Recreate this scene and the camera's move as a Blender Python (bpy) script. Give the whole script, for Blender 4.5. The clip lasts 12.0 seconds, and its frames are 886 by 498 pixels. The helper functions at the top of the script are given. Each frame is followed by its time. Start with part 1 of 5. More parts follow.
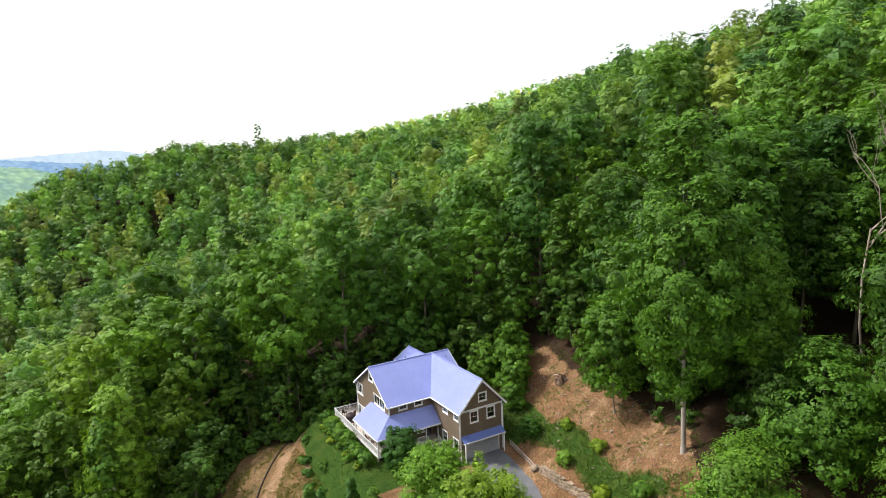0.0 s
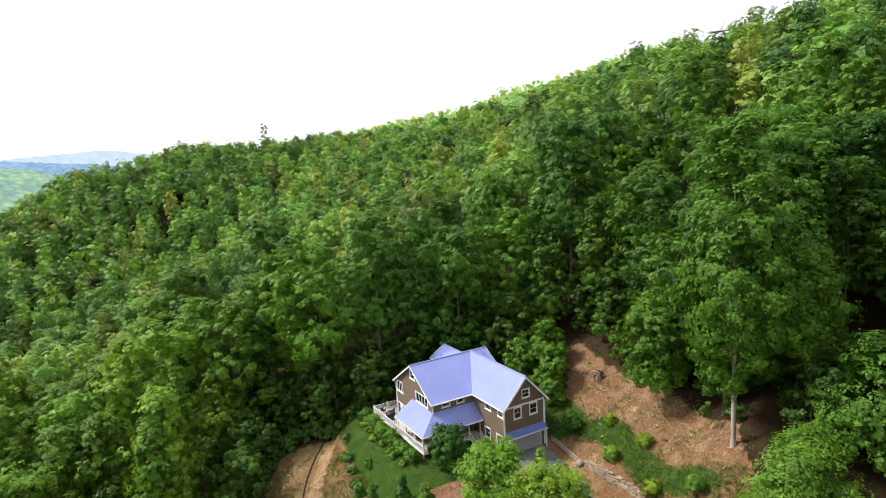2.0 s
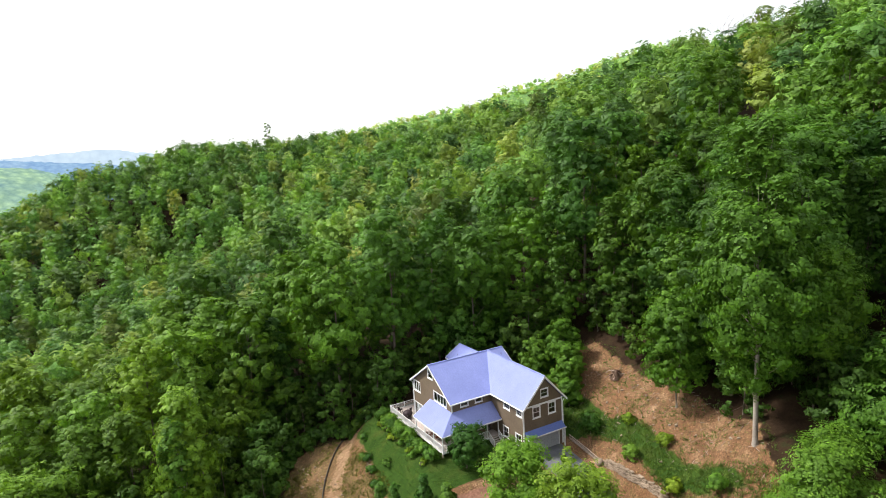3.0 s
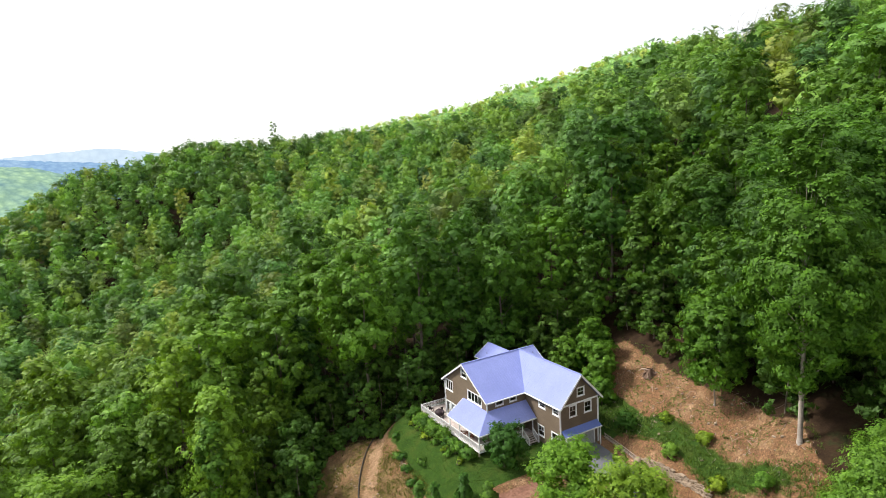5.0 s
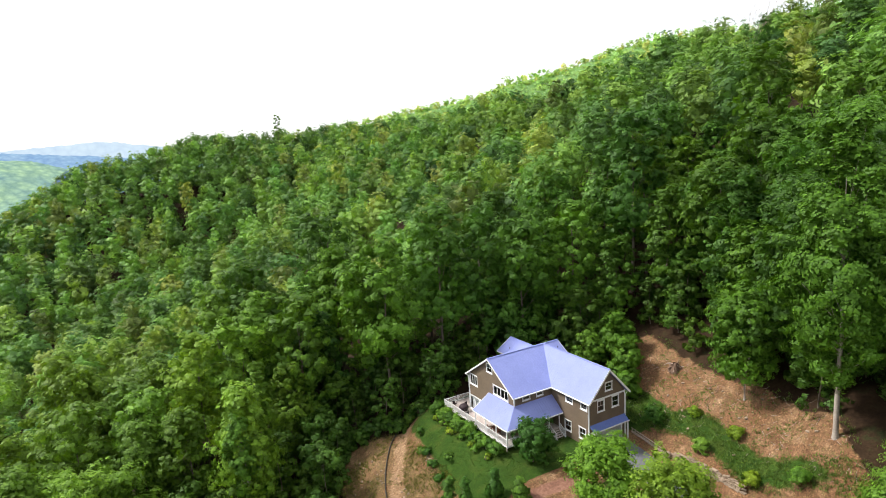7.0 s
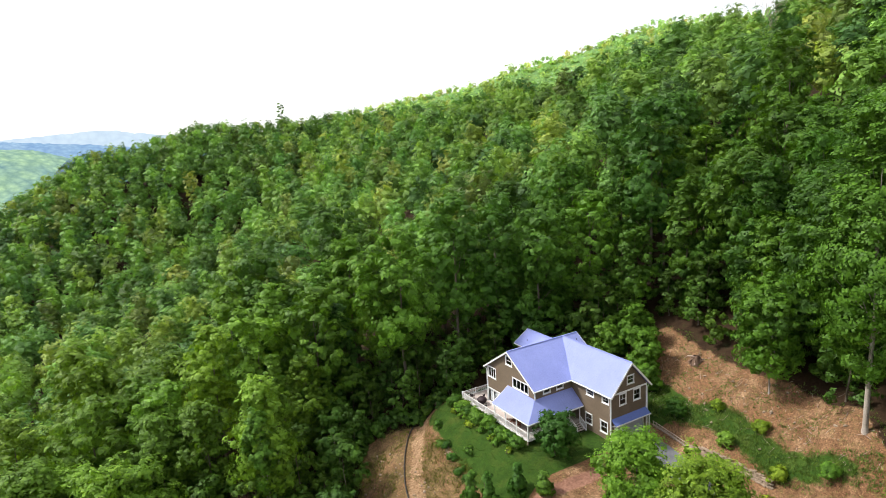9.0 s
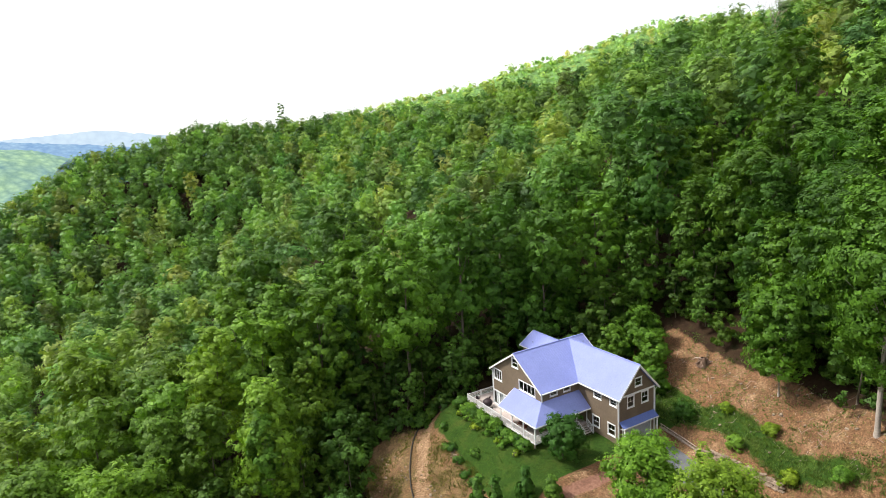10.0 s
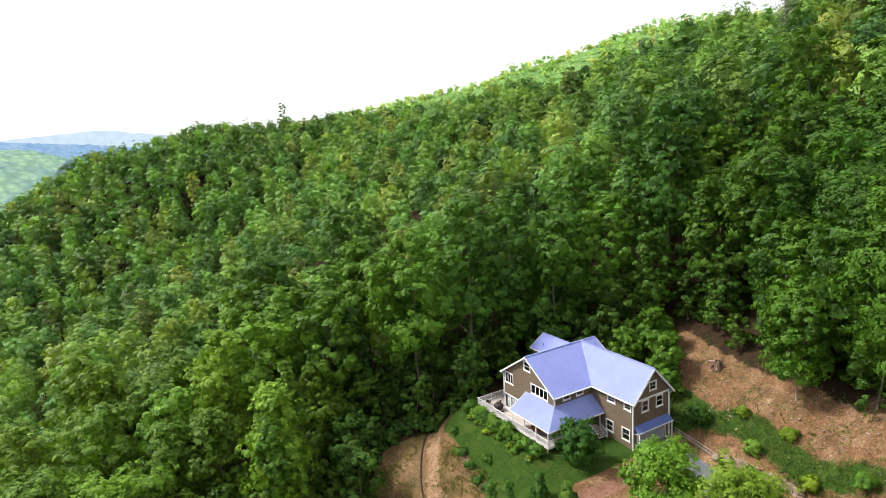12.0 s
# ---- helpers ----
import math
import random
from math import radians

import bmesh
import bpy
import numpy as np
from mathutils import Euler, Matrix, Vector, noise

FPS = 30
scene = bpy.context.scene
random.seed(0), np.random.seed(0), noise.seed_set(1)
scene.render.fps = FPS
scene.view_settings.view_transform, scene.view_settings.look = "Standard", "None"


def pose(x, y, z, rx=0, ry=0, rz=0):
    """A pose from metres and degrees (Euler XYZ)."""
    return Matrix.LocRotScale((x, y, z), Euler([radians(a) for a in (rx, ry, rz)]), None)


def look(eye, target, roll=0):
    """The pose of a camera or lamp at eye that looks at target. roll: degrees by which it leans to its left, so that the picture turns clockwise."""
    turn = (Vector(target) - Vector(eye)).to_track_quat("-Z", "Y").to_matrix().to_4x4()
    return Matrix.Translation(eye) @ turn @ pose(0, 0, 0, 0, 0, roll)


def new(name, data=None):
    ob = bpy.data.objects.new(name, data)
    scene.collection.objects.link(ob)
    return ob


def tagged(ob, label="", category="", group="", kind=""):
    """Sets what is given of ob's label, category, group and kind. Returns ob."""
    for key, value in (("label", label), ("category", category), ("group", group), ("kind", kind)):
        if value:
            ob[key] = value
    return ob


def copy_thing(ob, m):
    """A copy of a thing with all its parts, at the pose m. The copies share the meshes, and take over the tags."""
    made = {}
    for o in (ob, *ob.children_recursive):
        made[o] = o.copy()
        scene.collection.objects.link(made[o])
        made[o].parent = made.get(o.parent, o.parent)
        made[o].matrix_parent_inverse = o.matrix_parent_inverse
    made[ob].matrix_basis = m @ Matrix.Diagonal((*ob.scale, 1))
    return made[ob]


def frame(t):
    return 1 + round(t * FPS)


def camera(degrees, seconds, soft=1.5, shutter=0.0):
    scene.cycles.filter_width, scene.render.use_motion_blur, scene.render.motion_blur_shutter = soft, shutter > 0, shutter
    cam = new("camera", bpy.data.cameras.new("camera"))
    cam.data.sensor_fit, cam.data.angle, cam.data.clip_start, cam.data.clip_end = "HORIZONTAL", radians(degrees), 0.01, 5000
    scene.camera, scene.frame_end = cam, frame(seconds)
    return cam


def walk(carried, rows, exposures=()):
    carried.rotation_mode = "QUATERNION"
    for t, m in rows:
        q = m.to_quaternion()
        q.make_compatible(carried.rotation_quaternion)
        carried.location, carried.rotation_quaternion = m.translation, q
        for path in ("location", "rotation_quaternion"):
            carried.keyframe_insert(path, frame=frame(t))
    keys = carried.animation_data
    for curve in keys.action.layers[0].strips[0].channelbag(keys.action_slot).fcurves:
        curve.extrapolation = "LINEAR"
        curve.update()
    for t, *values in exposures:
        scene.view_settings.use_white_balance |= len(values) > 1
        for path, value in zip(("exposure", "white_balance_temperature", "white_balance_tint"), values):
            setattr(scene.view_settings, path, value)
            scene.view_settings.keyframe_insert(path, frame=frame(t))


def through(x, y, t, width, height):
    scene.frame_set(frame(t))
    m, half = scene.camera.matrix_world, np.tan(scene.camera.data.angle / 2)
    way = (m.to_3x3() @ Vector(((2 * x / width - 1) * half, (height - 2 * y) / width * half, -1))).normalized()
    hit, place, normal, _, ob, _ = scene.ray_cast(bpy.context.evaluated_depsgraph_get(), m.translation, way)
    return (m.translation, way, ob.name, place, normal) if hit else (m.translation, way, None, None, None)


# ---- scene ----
cam = camera(71.9, 12.0, 0.6)
PATH = [
    (0, (-43.714, -82.582, 41.581), (-42.742, -80.862, 41.272), -2.7),
    (0.5, (-45.289, -82.121, 41.734), (-44.316, -80.402, 41.424), -2.8),
    (1, (-46.746, -81.536, 41.919), (-45.771, -79.817, 41.607), -2.9),
    (1.5, (-48.281, -80.995, 42.133), (-47.305, -79.278, 41.818), -3.0),
    (2, (-49.609, -80.395, 42.348), (-48.634, -78.678, 42.03), -3.2),
    (2.5, (-50.865, -79.887, 42.613), (-49.889, -78.171, 42.292), -3.3),
    (3, (-52.131, -79.331, 42.825), (-51.156, -77.615, 42.502), -3.3),
    (5, (-56.606, -76.569, 43.16), (-55.629, -74.855, 42.832), -3.4),
    (5.5, (-57.544, -75.939, 43.194), (-56.566, -74.226, 42.865), -3.4),
    (6, (-58.361, -75.253, 43.37), (-57.385, -73.54, 43.034), -3.4),
    (6.5, (-59.223, -74.608, 43.516), (-58.245, -72.897, 43.176), -3.5),
    (7, (-59.775, -74.032, 43.526), (-58.798, -72.322, 43.175), -3.5),
    (9, (-61.417, -71.578, 43.975), (-60.449, -69.872, 43.587), -3.6),
    (9.5, (-61.699, -70.979, 44.032), (-60.729, -69.274, 43.643), -3.6),
    (10, (-61.881, -70.44, 44.073), (-60.911, -68.735, 43.685), -3.6),
    (10.5, (-62.066, -69.916, 44.091), (-61.095, -68.211, 43.702), -3.7),
    (11, (-62.206, -69.466, 44.11), (-61.236, -67.761, 43.721), -3.7),
    (11.5, (-62.35, -68.991, 44.181), (-61.381, -67.285, 43.792), -3.7),
    (12, (-62.56, -68.485, 44.296), (-61.59, -66.78, 43.906), -3.7),
]
walk(cam, [(t, look(eye, target, roll)) for t, eye, target, roll in PATH], ((0, 0.5), (12, 0.5)))

# ---- world and sun ----
SUN_FROM = Vector((-0.56, 0.5, 0.82)).normalized()
world = bpy.data.worlds.new("hazy_sky")
scene.world = world
world.use_nodes = True
wn, wl = world.node_tree.nodes, world.node_tree.links
wn.clear()
sky = wn.new("ShaderNodeTexSky")
sky.sky_type, sky.sun_disc = "NISHITA", False
sky.sun_elevation = math.asin(SUN_FROM.z)
sky.sun_rotation = math.atan2(SUN_FROM.x, SUN_FROM.y)
sky.air_density, sky.dust_density, sky.altitude = 1.2, 3.0, 900
haze = wn.new("ShaderNodeMix")
haze.data_type = "RGBA"
haze.inputs["Factor"].default_value = 0.72
haze.inputs["B"].default_value = (10.8, 10.9, 11.3, 1)
bg = wn.new("ShaderNodeBackground")
bg.inputs["Strength"].default_value = 0.1
wout = wn.new("ShaderNodeOutputWorld")
wl.new(sky.outputs["Color"], haze.inputs["A"])
wl.new(haze.outputs["Result"], bg.inputs["Color"])
wl.new(bg.outputs["Background"], wout.inputs["Surface"])

sun = new("sun", bpy.data.lights.new("sun", "SUN"))
sun.data.energy, sun.data.angle, sun.data.color = 4.35, radians(11), (1.0, 0.96, 0.9)
sun.matrix_world = look(SUN_FROM * 200, (0, 0, 0))

# ---- materials ----
def shader(name, rough=0.8, metal=0.0, spec=0.3):
    m = bpy.data.materials.new(name)
    m.use_nodes = True
    b = m.node_tree.nodes["Principled BSDF"]
    b.inputs["Roughness"].default_value = rough
    b.inputs["Metallic"].default_value = metal
    b.inputs["Specular IOR Level"].default_value = spec
    return m, m.node_tree.nodes, m.node_tree.links, b


def add(nodes, kind, **values):
    n = nodes.new(kind)
    for key, value in values.items():
        n.inputs[key.replace("_", " ")].default_value = value
    return n


def ramp(nodes, links, source, stops):
    r = nodes.new("ShaderNodeValToRGB")
    links.new(source, r.inputs["Fac"])
    while len(r.color_ramp.elements) < len(stops):
        r.color_ramp.elements.new(0.5)
    for e, (p, c) in zip(r.color_ramp.elements, stops):
        e.position, e.color = p, (*c, 1)
    return r.outputs["Color"]


def blend(nodes, links, factor, a, b, mode="MIX"):
    n = nodes.new("ShaderNodeMix")
    n.data_type, n.blend_type = "RGBA", mode
    for socket, value in (("Factor", factor), ("A", a), ("B", b)):
        if isinstance(value, bpy.types.NodeSocket):
            links.new(value, n.inputs[socket])
        elif socket == "Factor":
            n.inputs[socket].default_value = value
        else:
            n.inputs[socket].default_value = (*value, 1)
    return n.outputs["Result"]


def coords(nodes, links, kind="Object", scale=(1, 1, 1)):
    c, m = nodes.new("ShaderNodeTexCoord"), nodes.new("ShaderNodeMapping")
    m.inputs["Scale"].default_value = scale
    links.new(c.outputs[kind], m.inputs["Vector"])
    return m.outputs["Vector"]


def place(nodes):
    return nodes.new("ShaderNodeNewGeometry").outputs["Position"]


def noisy(nodes, links, vector, scale, detail=4, rough=0.55):
    n = add(nodes, "ShaderNodeTexNoise", Scale=scale, Detail=detail, Roughness=rough)
    links.new(vector, n.inputs["Vector"])
    return n.outputs["Fac"]


def relief(nodes, links, b, height, strength, distance=0.02):
    n = add(nodes, "ShaderNodeBump", Strength=strength, Distance=distance)
    links.new(height, n.inputs["Height"])
    links.new(n.outputs["Normal"], b.inputs["Normal"])


def two_scale(name, low, high, fine, coarse, rough=0.8, metal=0.0, spec=0.3, bump=0.3, depth=0.02):
    """A surface whose colour varies at two scales, with fine relief."""
    m, n, l, b = shader(name, rough, metal, spec)
    p = place(n)
    big, small = noisy(n, l, p, coarse), noisy(n, l, p, fine, 6)
    c = ramp(n, l, big, [(0.3, low), (0.7, high)])
    d = ramp(n, l, small, [(0.25, (0.72, 0.72, 0.72)), (0.75, (1.2, 1.2, 1.2))])
    l.new(blend(n, l, 1.0, c, d, "MULTIPLY"), b.inputs["Base Color"])
    relief(n, l, b, small, bump, depth)
    return m


def foliage(name, dark, mid, light, through=0.3, crowd=False, vary=True, fine=1.5, leaf=4.5, cut=0.64):
    """Leaves: a hue for each plant, a shade for each cluster and spray, gaps between the leaves, light passing through."""
    m, n, l, b = shader(name, 0.6, 0.0, 0.25)
    info, geo = n.new("ShaderNodeObjectInfo"), n.new("ShaderNodeNewGeometry")
    own = info.outputs["Random"]
    if crowd:
        plant = n.new("ShaderNodeAttribute")
        plant.attribute_name = "plant"
        own = plant.outputs["Fac"]
    big = noisy(n, l, geo.outputs["Position"], 0.05 if crowd else 0.3, 3)
    spread = n.new("ShaderNodeMath")
    spread.operation = "MULTIPLY_ADD"
    l.new(big, spread.inputs[0])
    spread.inputs[1].default_value = 0.7
    spread.inputs[2].default_value = -0.3
    tone = n.new("ShaderNodeMath")
    tone.operation = "MULTIPLY_ADD"
    l.new(own, tone.inputs[0])
    tone.inputs[1].default_value = 1.0
    l.new(spread.outputs[0], tone.inputs[2])
    c = ramp(n, l, tone.outputs[0], [(0.0, dark), (0.5, mid), (1.0, light)])
    if vary:
        # another draw of the same chance: some plants bluish, some olive, a few brownish
        again = n.new("ShaderNodeMath")
        again.operation = "MULTIPLY"
        l.new(own, again.inputs[0])
        again.inputs[1].default_value = 7.31
        fract = n.new("ShaderNodeMath")
        fract.operation = "FRACT"
        l.new(again.outputs[0], fract.inputs[0])
        tint = ramp(n, l, fract.outputs[0], [(0.0, (0.84, 0.97, 1.08)), (0.25, (0.94, 1.0, 1.0)), (0.7, (1.08, 1.02, 0.9)), (0.88, (1.25, 1.0, 0.95)), (1.0, (1.45, 0.95, 1.1))] if crowd else [(0.0, (0.86, 0.97, 1.1)), (0.3, (0.96, 1.0, 1.0)), (0.7, (1.06, 1.02, 0.92)), (1.0, (1.16, 1.02, 0.9))])
        c = blend(n, l, 1.0, c, tint, "MULTIPLY")
    # random tone per spray; the lightest few are painted leaf glints
    spray = ramp(n, l, geo.outputs["Random Per Island"], [(0.0, (0.82, 0.83, 0.84)), (0.55, (0.98, 0.98, 1.0)), (0.88, (1.14, 1.1, 1.06)), (1.0, (1.4, 1.32, 1.28))])
    c = blend(n, l, 1.0, c, spray, "MULTIPLY")
    # clusters of leaves
    cell = add(n, "ShaderNodeTexVoronoi", Scale=fine, Randomness=1.0)
    l.new(geo.outputs["Position"], cell.inputs["Vector"])
    pick = n.new("ShaderNodeSeparateColor")
    l.new(cell.outputs["Color"], pick.inputs[0])
    c = blend(n, l, 1.0, c, ramp(n, l, pick.outputs[0], [(0.0, (0.74, 0.74, 0.76)), (0.6, (1.0, 1.0, 0.98)), (1.0, (1.35, 1.28, 1.2))]), "MULTIPLY")
    l.new(c, b.inputs["Base Color"])
    t, mix = n.new("ShaderNodeBsdfTranslucent"), n.new("ShaderNodeMixShader")
    l.new(blend(n, l, 1.0, c, (1.25, 1.3, 0.6), "MULTIPLY"), t.inputs["Color"])
    mix.inputs["Fac"].default_value = through
    l.new(b.outputs[0], mix.inputs[1])
    l.new(t.outputs[0], mix.inputs[2])
    final = mix
    if cut < 1:
        dots = add(n, "ShaderNodeTexVoronoi", Scale=leaf, Randomness=1.0)
        l.new(geo.outputs["Position"], dots.inputs["Vector"])
        hole = n.new("ShaderNodeMath")
        hole.operation = "GREATER_THAN"
        l.new(dots.outputs["Distance"], hole.inputs[0])
        hole.inputs[1].default_value = cut
        final = n.new("ShaderNodeMixShader")
        l.new(hole.outputs[0], final.inputs["Fac"])
        l.new(mix.outputs[0], final.inputs[1])
        l.new(n.new("ShaderNodeBsdfTransparent").outputs[0], final.inputs[2])
    l.new(final.outputs[0], n["Material Output"].inputs["Surface"])
    return m


LEAF = foliage("leaf_broad", (0.032, 0.086, 0.0085), (0.06, 0.147, 0.012), (0.107, 0.23, 0.019))
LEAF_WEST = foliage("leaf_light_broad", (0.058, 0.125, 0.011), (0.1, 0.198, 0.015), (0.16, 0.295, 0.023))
# darker copy of the broad leaf: shade at the woods' edge put into the colour
LEAF_UNDER = foliage("leaf_understorey_shaded", (0.034, 0.08, 0.009), (0.055, 0.125, 0.013), (0.085, 0.175, 0.018))
LEAF_POPLAR = foliage("leaf_poplar", (0.06, 0.148, 0.011), (0.078, 0.18, 0.013), (0.104, 0.215, 0.017), vary=False, fine=1.5, leaf=5.5)
LEAF_YOUNG = foliage("leaf_young", (0.088, 0.2, 0.013), (0.115, 0.24, 0.016), (0.15, 0.285, 0.02), vary=False, fine=2.2, leaf=9, cut=0.72)
LEAF_OLIVE = foliage("leaf_olive", (0.1, 0.19, 0.013), (0.13, 0.225, 0.016), (0.165, 0.27, 0.02), vary=False, fine=2.2, leaf=9, cut=0.72)
WEED_GREEN = foliage("weed_green", (0.055, 0.12, 0.018), (0.075, 0.145, 0.022), (0.12, 0.175, 0.034), vary=False, cut=9)
LEAF_SHRUB = foliage("leaf_shrub", (0.037, 0.111, 0.012), (0.056, 0.148, 0.015), (0.089, 0.185, 0.018), vary=False, fine=3.0, leaf=8)
LEAF_HEDGE = foliage("leaf_hedge", (0.085, 0.2, 0.02), (0.12, 0.255, 0.025), (0.17, 0.31, 0.036), vary=False, fine=3.0, leaf=8)
LEAF_YELLOW = foliage("leaf_yellow_green", (0.15, 0.25, 0.016), (0.2, 0.3, 0.02), (0.25, 0.34, 0.025), vary=False, fine=3.0, leaf=8)
# lighter and bluer leaf: distance haze mixed into the base colour
LEAF_FAR = foliage("leaf_far_hazed", (0.058, 0.125, 0.03), (0.118, 0.24, 0.048), (0.205, 0.36, 0.066), crowd=True, fine=0.5, leaf=2.2, cut=0.6)
# much paler than other leaves: sunshine and haze put into the ridge's colour
LEAF_RIDGE = foliage("leaf_ridge_painted_sun", (0.26, 0.42, 0.11), (0.36, 0.54, 0.15), (0.46, 0.64, 0.2), crowd=True, fine=0.4, leaf=1.2)
GRASS = foliage("grass_blade", (0.03, 0.08, 0.008), (0.046, 0.1, 0.01), (0.08, 0.12, 0.018), vary=False, cut=9)
WEED = foliage("weed_blade", (0.09, 0.11, 0.018), (0.15, 0.15, 0.032), (0.24, 0.2, 0.062), vary=False, cut=9)
BARK = two_scale("bark", (0.094, 0.07, 0.051), (0.203, 0.172, 0.133), 9, 0.8, 0.9, bump=0.6)
BARK_PALE = two_scale("bark_pale", (0.22, 0.18, 0.145), (0.4, 0.35, 0.3), 7, 0.6, 0.9, bump=0.5)
DEADWOOD = two_scale("dead_wood", (0.265, 0.195, 0.156), (0.429, 0.343, 0.296), 6, 0.5, 0.9)
STUMP = two_scale("rotten_wood", (0.1, 0.06, 0.04), (0.2, 0.13, 0.09), 7, 0.9, 0.95, bump=0.7, depth=0.04)
TRIM = two_scale("white_trim", (0.681, 0.681, 0.672), (0.773, 0.773, 0.764), 12, 0.7, 0.5, bump=0.05)
ASPHALT = two_scale("asphalt", (0.086, 0.09, 0.101), (0.156, 0.156, 0.168), 25, 0.35, 0.85, bump=0.25)
CONCRETE = two_scale("concrete", (0.312, 0.304, 0.289), (0.406, 0.39, 0.367), 14, 0.6, 0.85, bump=0.2)
STONE = two_scale("field_stone", (0.15, 0.11, 0.078), (0.34, 0.26, 0.185), 4, 1.1, 0.9, bump=0.5, depth=0.05)
DECKING = two_scale("deck_board", (0.39, 0.328, 0.296), (0.515, 0.445, 0.406), 8, 0.8, 0.75, bump=0.15)
TIMBER = two_scale("weathered_timber", (0.234, 0.187, 0.148), (0.39, 0.328, 0.273), 6, 0.7, 0.9)
GARAGE = two_scale("garage_door_paint", (0.328, 0.335, 0.359), (0.39, 0.398, 0.421), 10, 0.6, 0.5, bump=0.05)
BLACK = two_scale("black_cover", (0.02, 0.012, 0.014), (0.04, 0.024, 0.028), 8, 1.0, 0.6, bump=0.2)
RED_WOOD = two_scale("red_wood", (0.147, 0.055, 0.032), (0.239, 0.092, 0.055), 8, 1.0, 0.6)
PIPE = two_scale("black_pipe", (0.028, 0.024, 0.02), (0.055, 0.046, 0.037), 6, 1.0, 0.7)
ROOM = two_scale("room_plaster", (0.184, 0.166, 0.147), (0.239, 0.221, 0.193), 6, 0.8, 0.9, bump=0.05)


def siding_material():
    m, n, l, b = shader("brown_siding", 0.75)
    p = place(n)
    big, fine = noisy(n, l, p, 0.5), noisy(n, l, p, 7, 5)
    c = ramp(n, l, big, [(0.3, (0.135, 0.1, 0.068)), (0.7, (0.168, 0.126, 0.086))])
    c = blend(n, l, 1.0, c, ramp(n, l, fine, [(0.3, (0.86, 0.86, 0.86)), (0.7, (1.1, 1.1, 1.1))]), "MULTIPLY")
    l.new(c, b.inputs["Base Color"])
    wave = add(n, "ShaderNodeTexWave", Scale=1.05)
    wave.wave_type, wave.bands_direction, wave.wave_profile = "BANDS", "Z", "SAW"
    l.new(p, wave.inputs["Vector"])
    relief(n, l, b, wave.outputs["Fac"], 0.5, 0.02)
    return m


def roof_material(name, low, high):
    m, n, l, b = shader(name, 0.7, 0.05, 0.25)
    p = place(n)
    big, fine = noisy(n, l, p, 0.35), noisy(n, l, p, 5, 5)
    c = ramp(n, l, big, [(0.3, low), (0.7, high)])
    c = blend(n, l, 1.0, c, ramp(n, l, fine, [(0.3, (0.9, 0.9, 0.9)), (0.7, (1.08, 1.08, 1.08))]), "MULTIPLY")
    l.new(c, b.inputs["Base Color"])
    l.new(ramp(n, l, big, [(0.3, (0.62, 0.62, 0.62)), (0.7, (0.75, 0.75, 0.75))]), b.inputs["Roughness"])
    return m


def glass_material():
    m, n, l, b = shader("window_glass", 0.04, 0.0, 0.5)
    b.inputs["Base Color"].default_value = (0.75, 0.8, 0.82, 1)
    b.inputs["Transmission Weight"].default_value = 1.0
    b.inputs["IOR"].default_value = 1.45
    return m


SIDING = siding_material()
ROOF = roof_material("roof_metal", (0.202, 0.235, 0.485), (0.238, 0.274, 0.545))
ROOF_DEEP = roof_material("roof_metal_blue", (0.109, 0.156, 0.39), (0.14, 0.187, 0.437))
GLASS = glass_material()


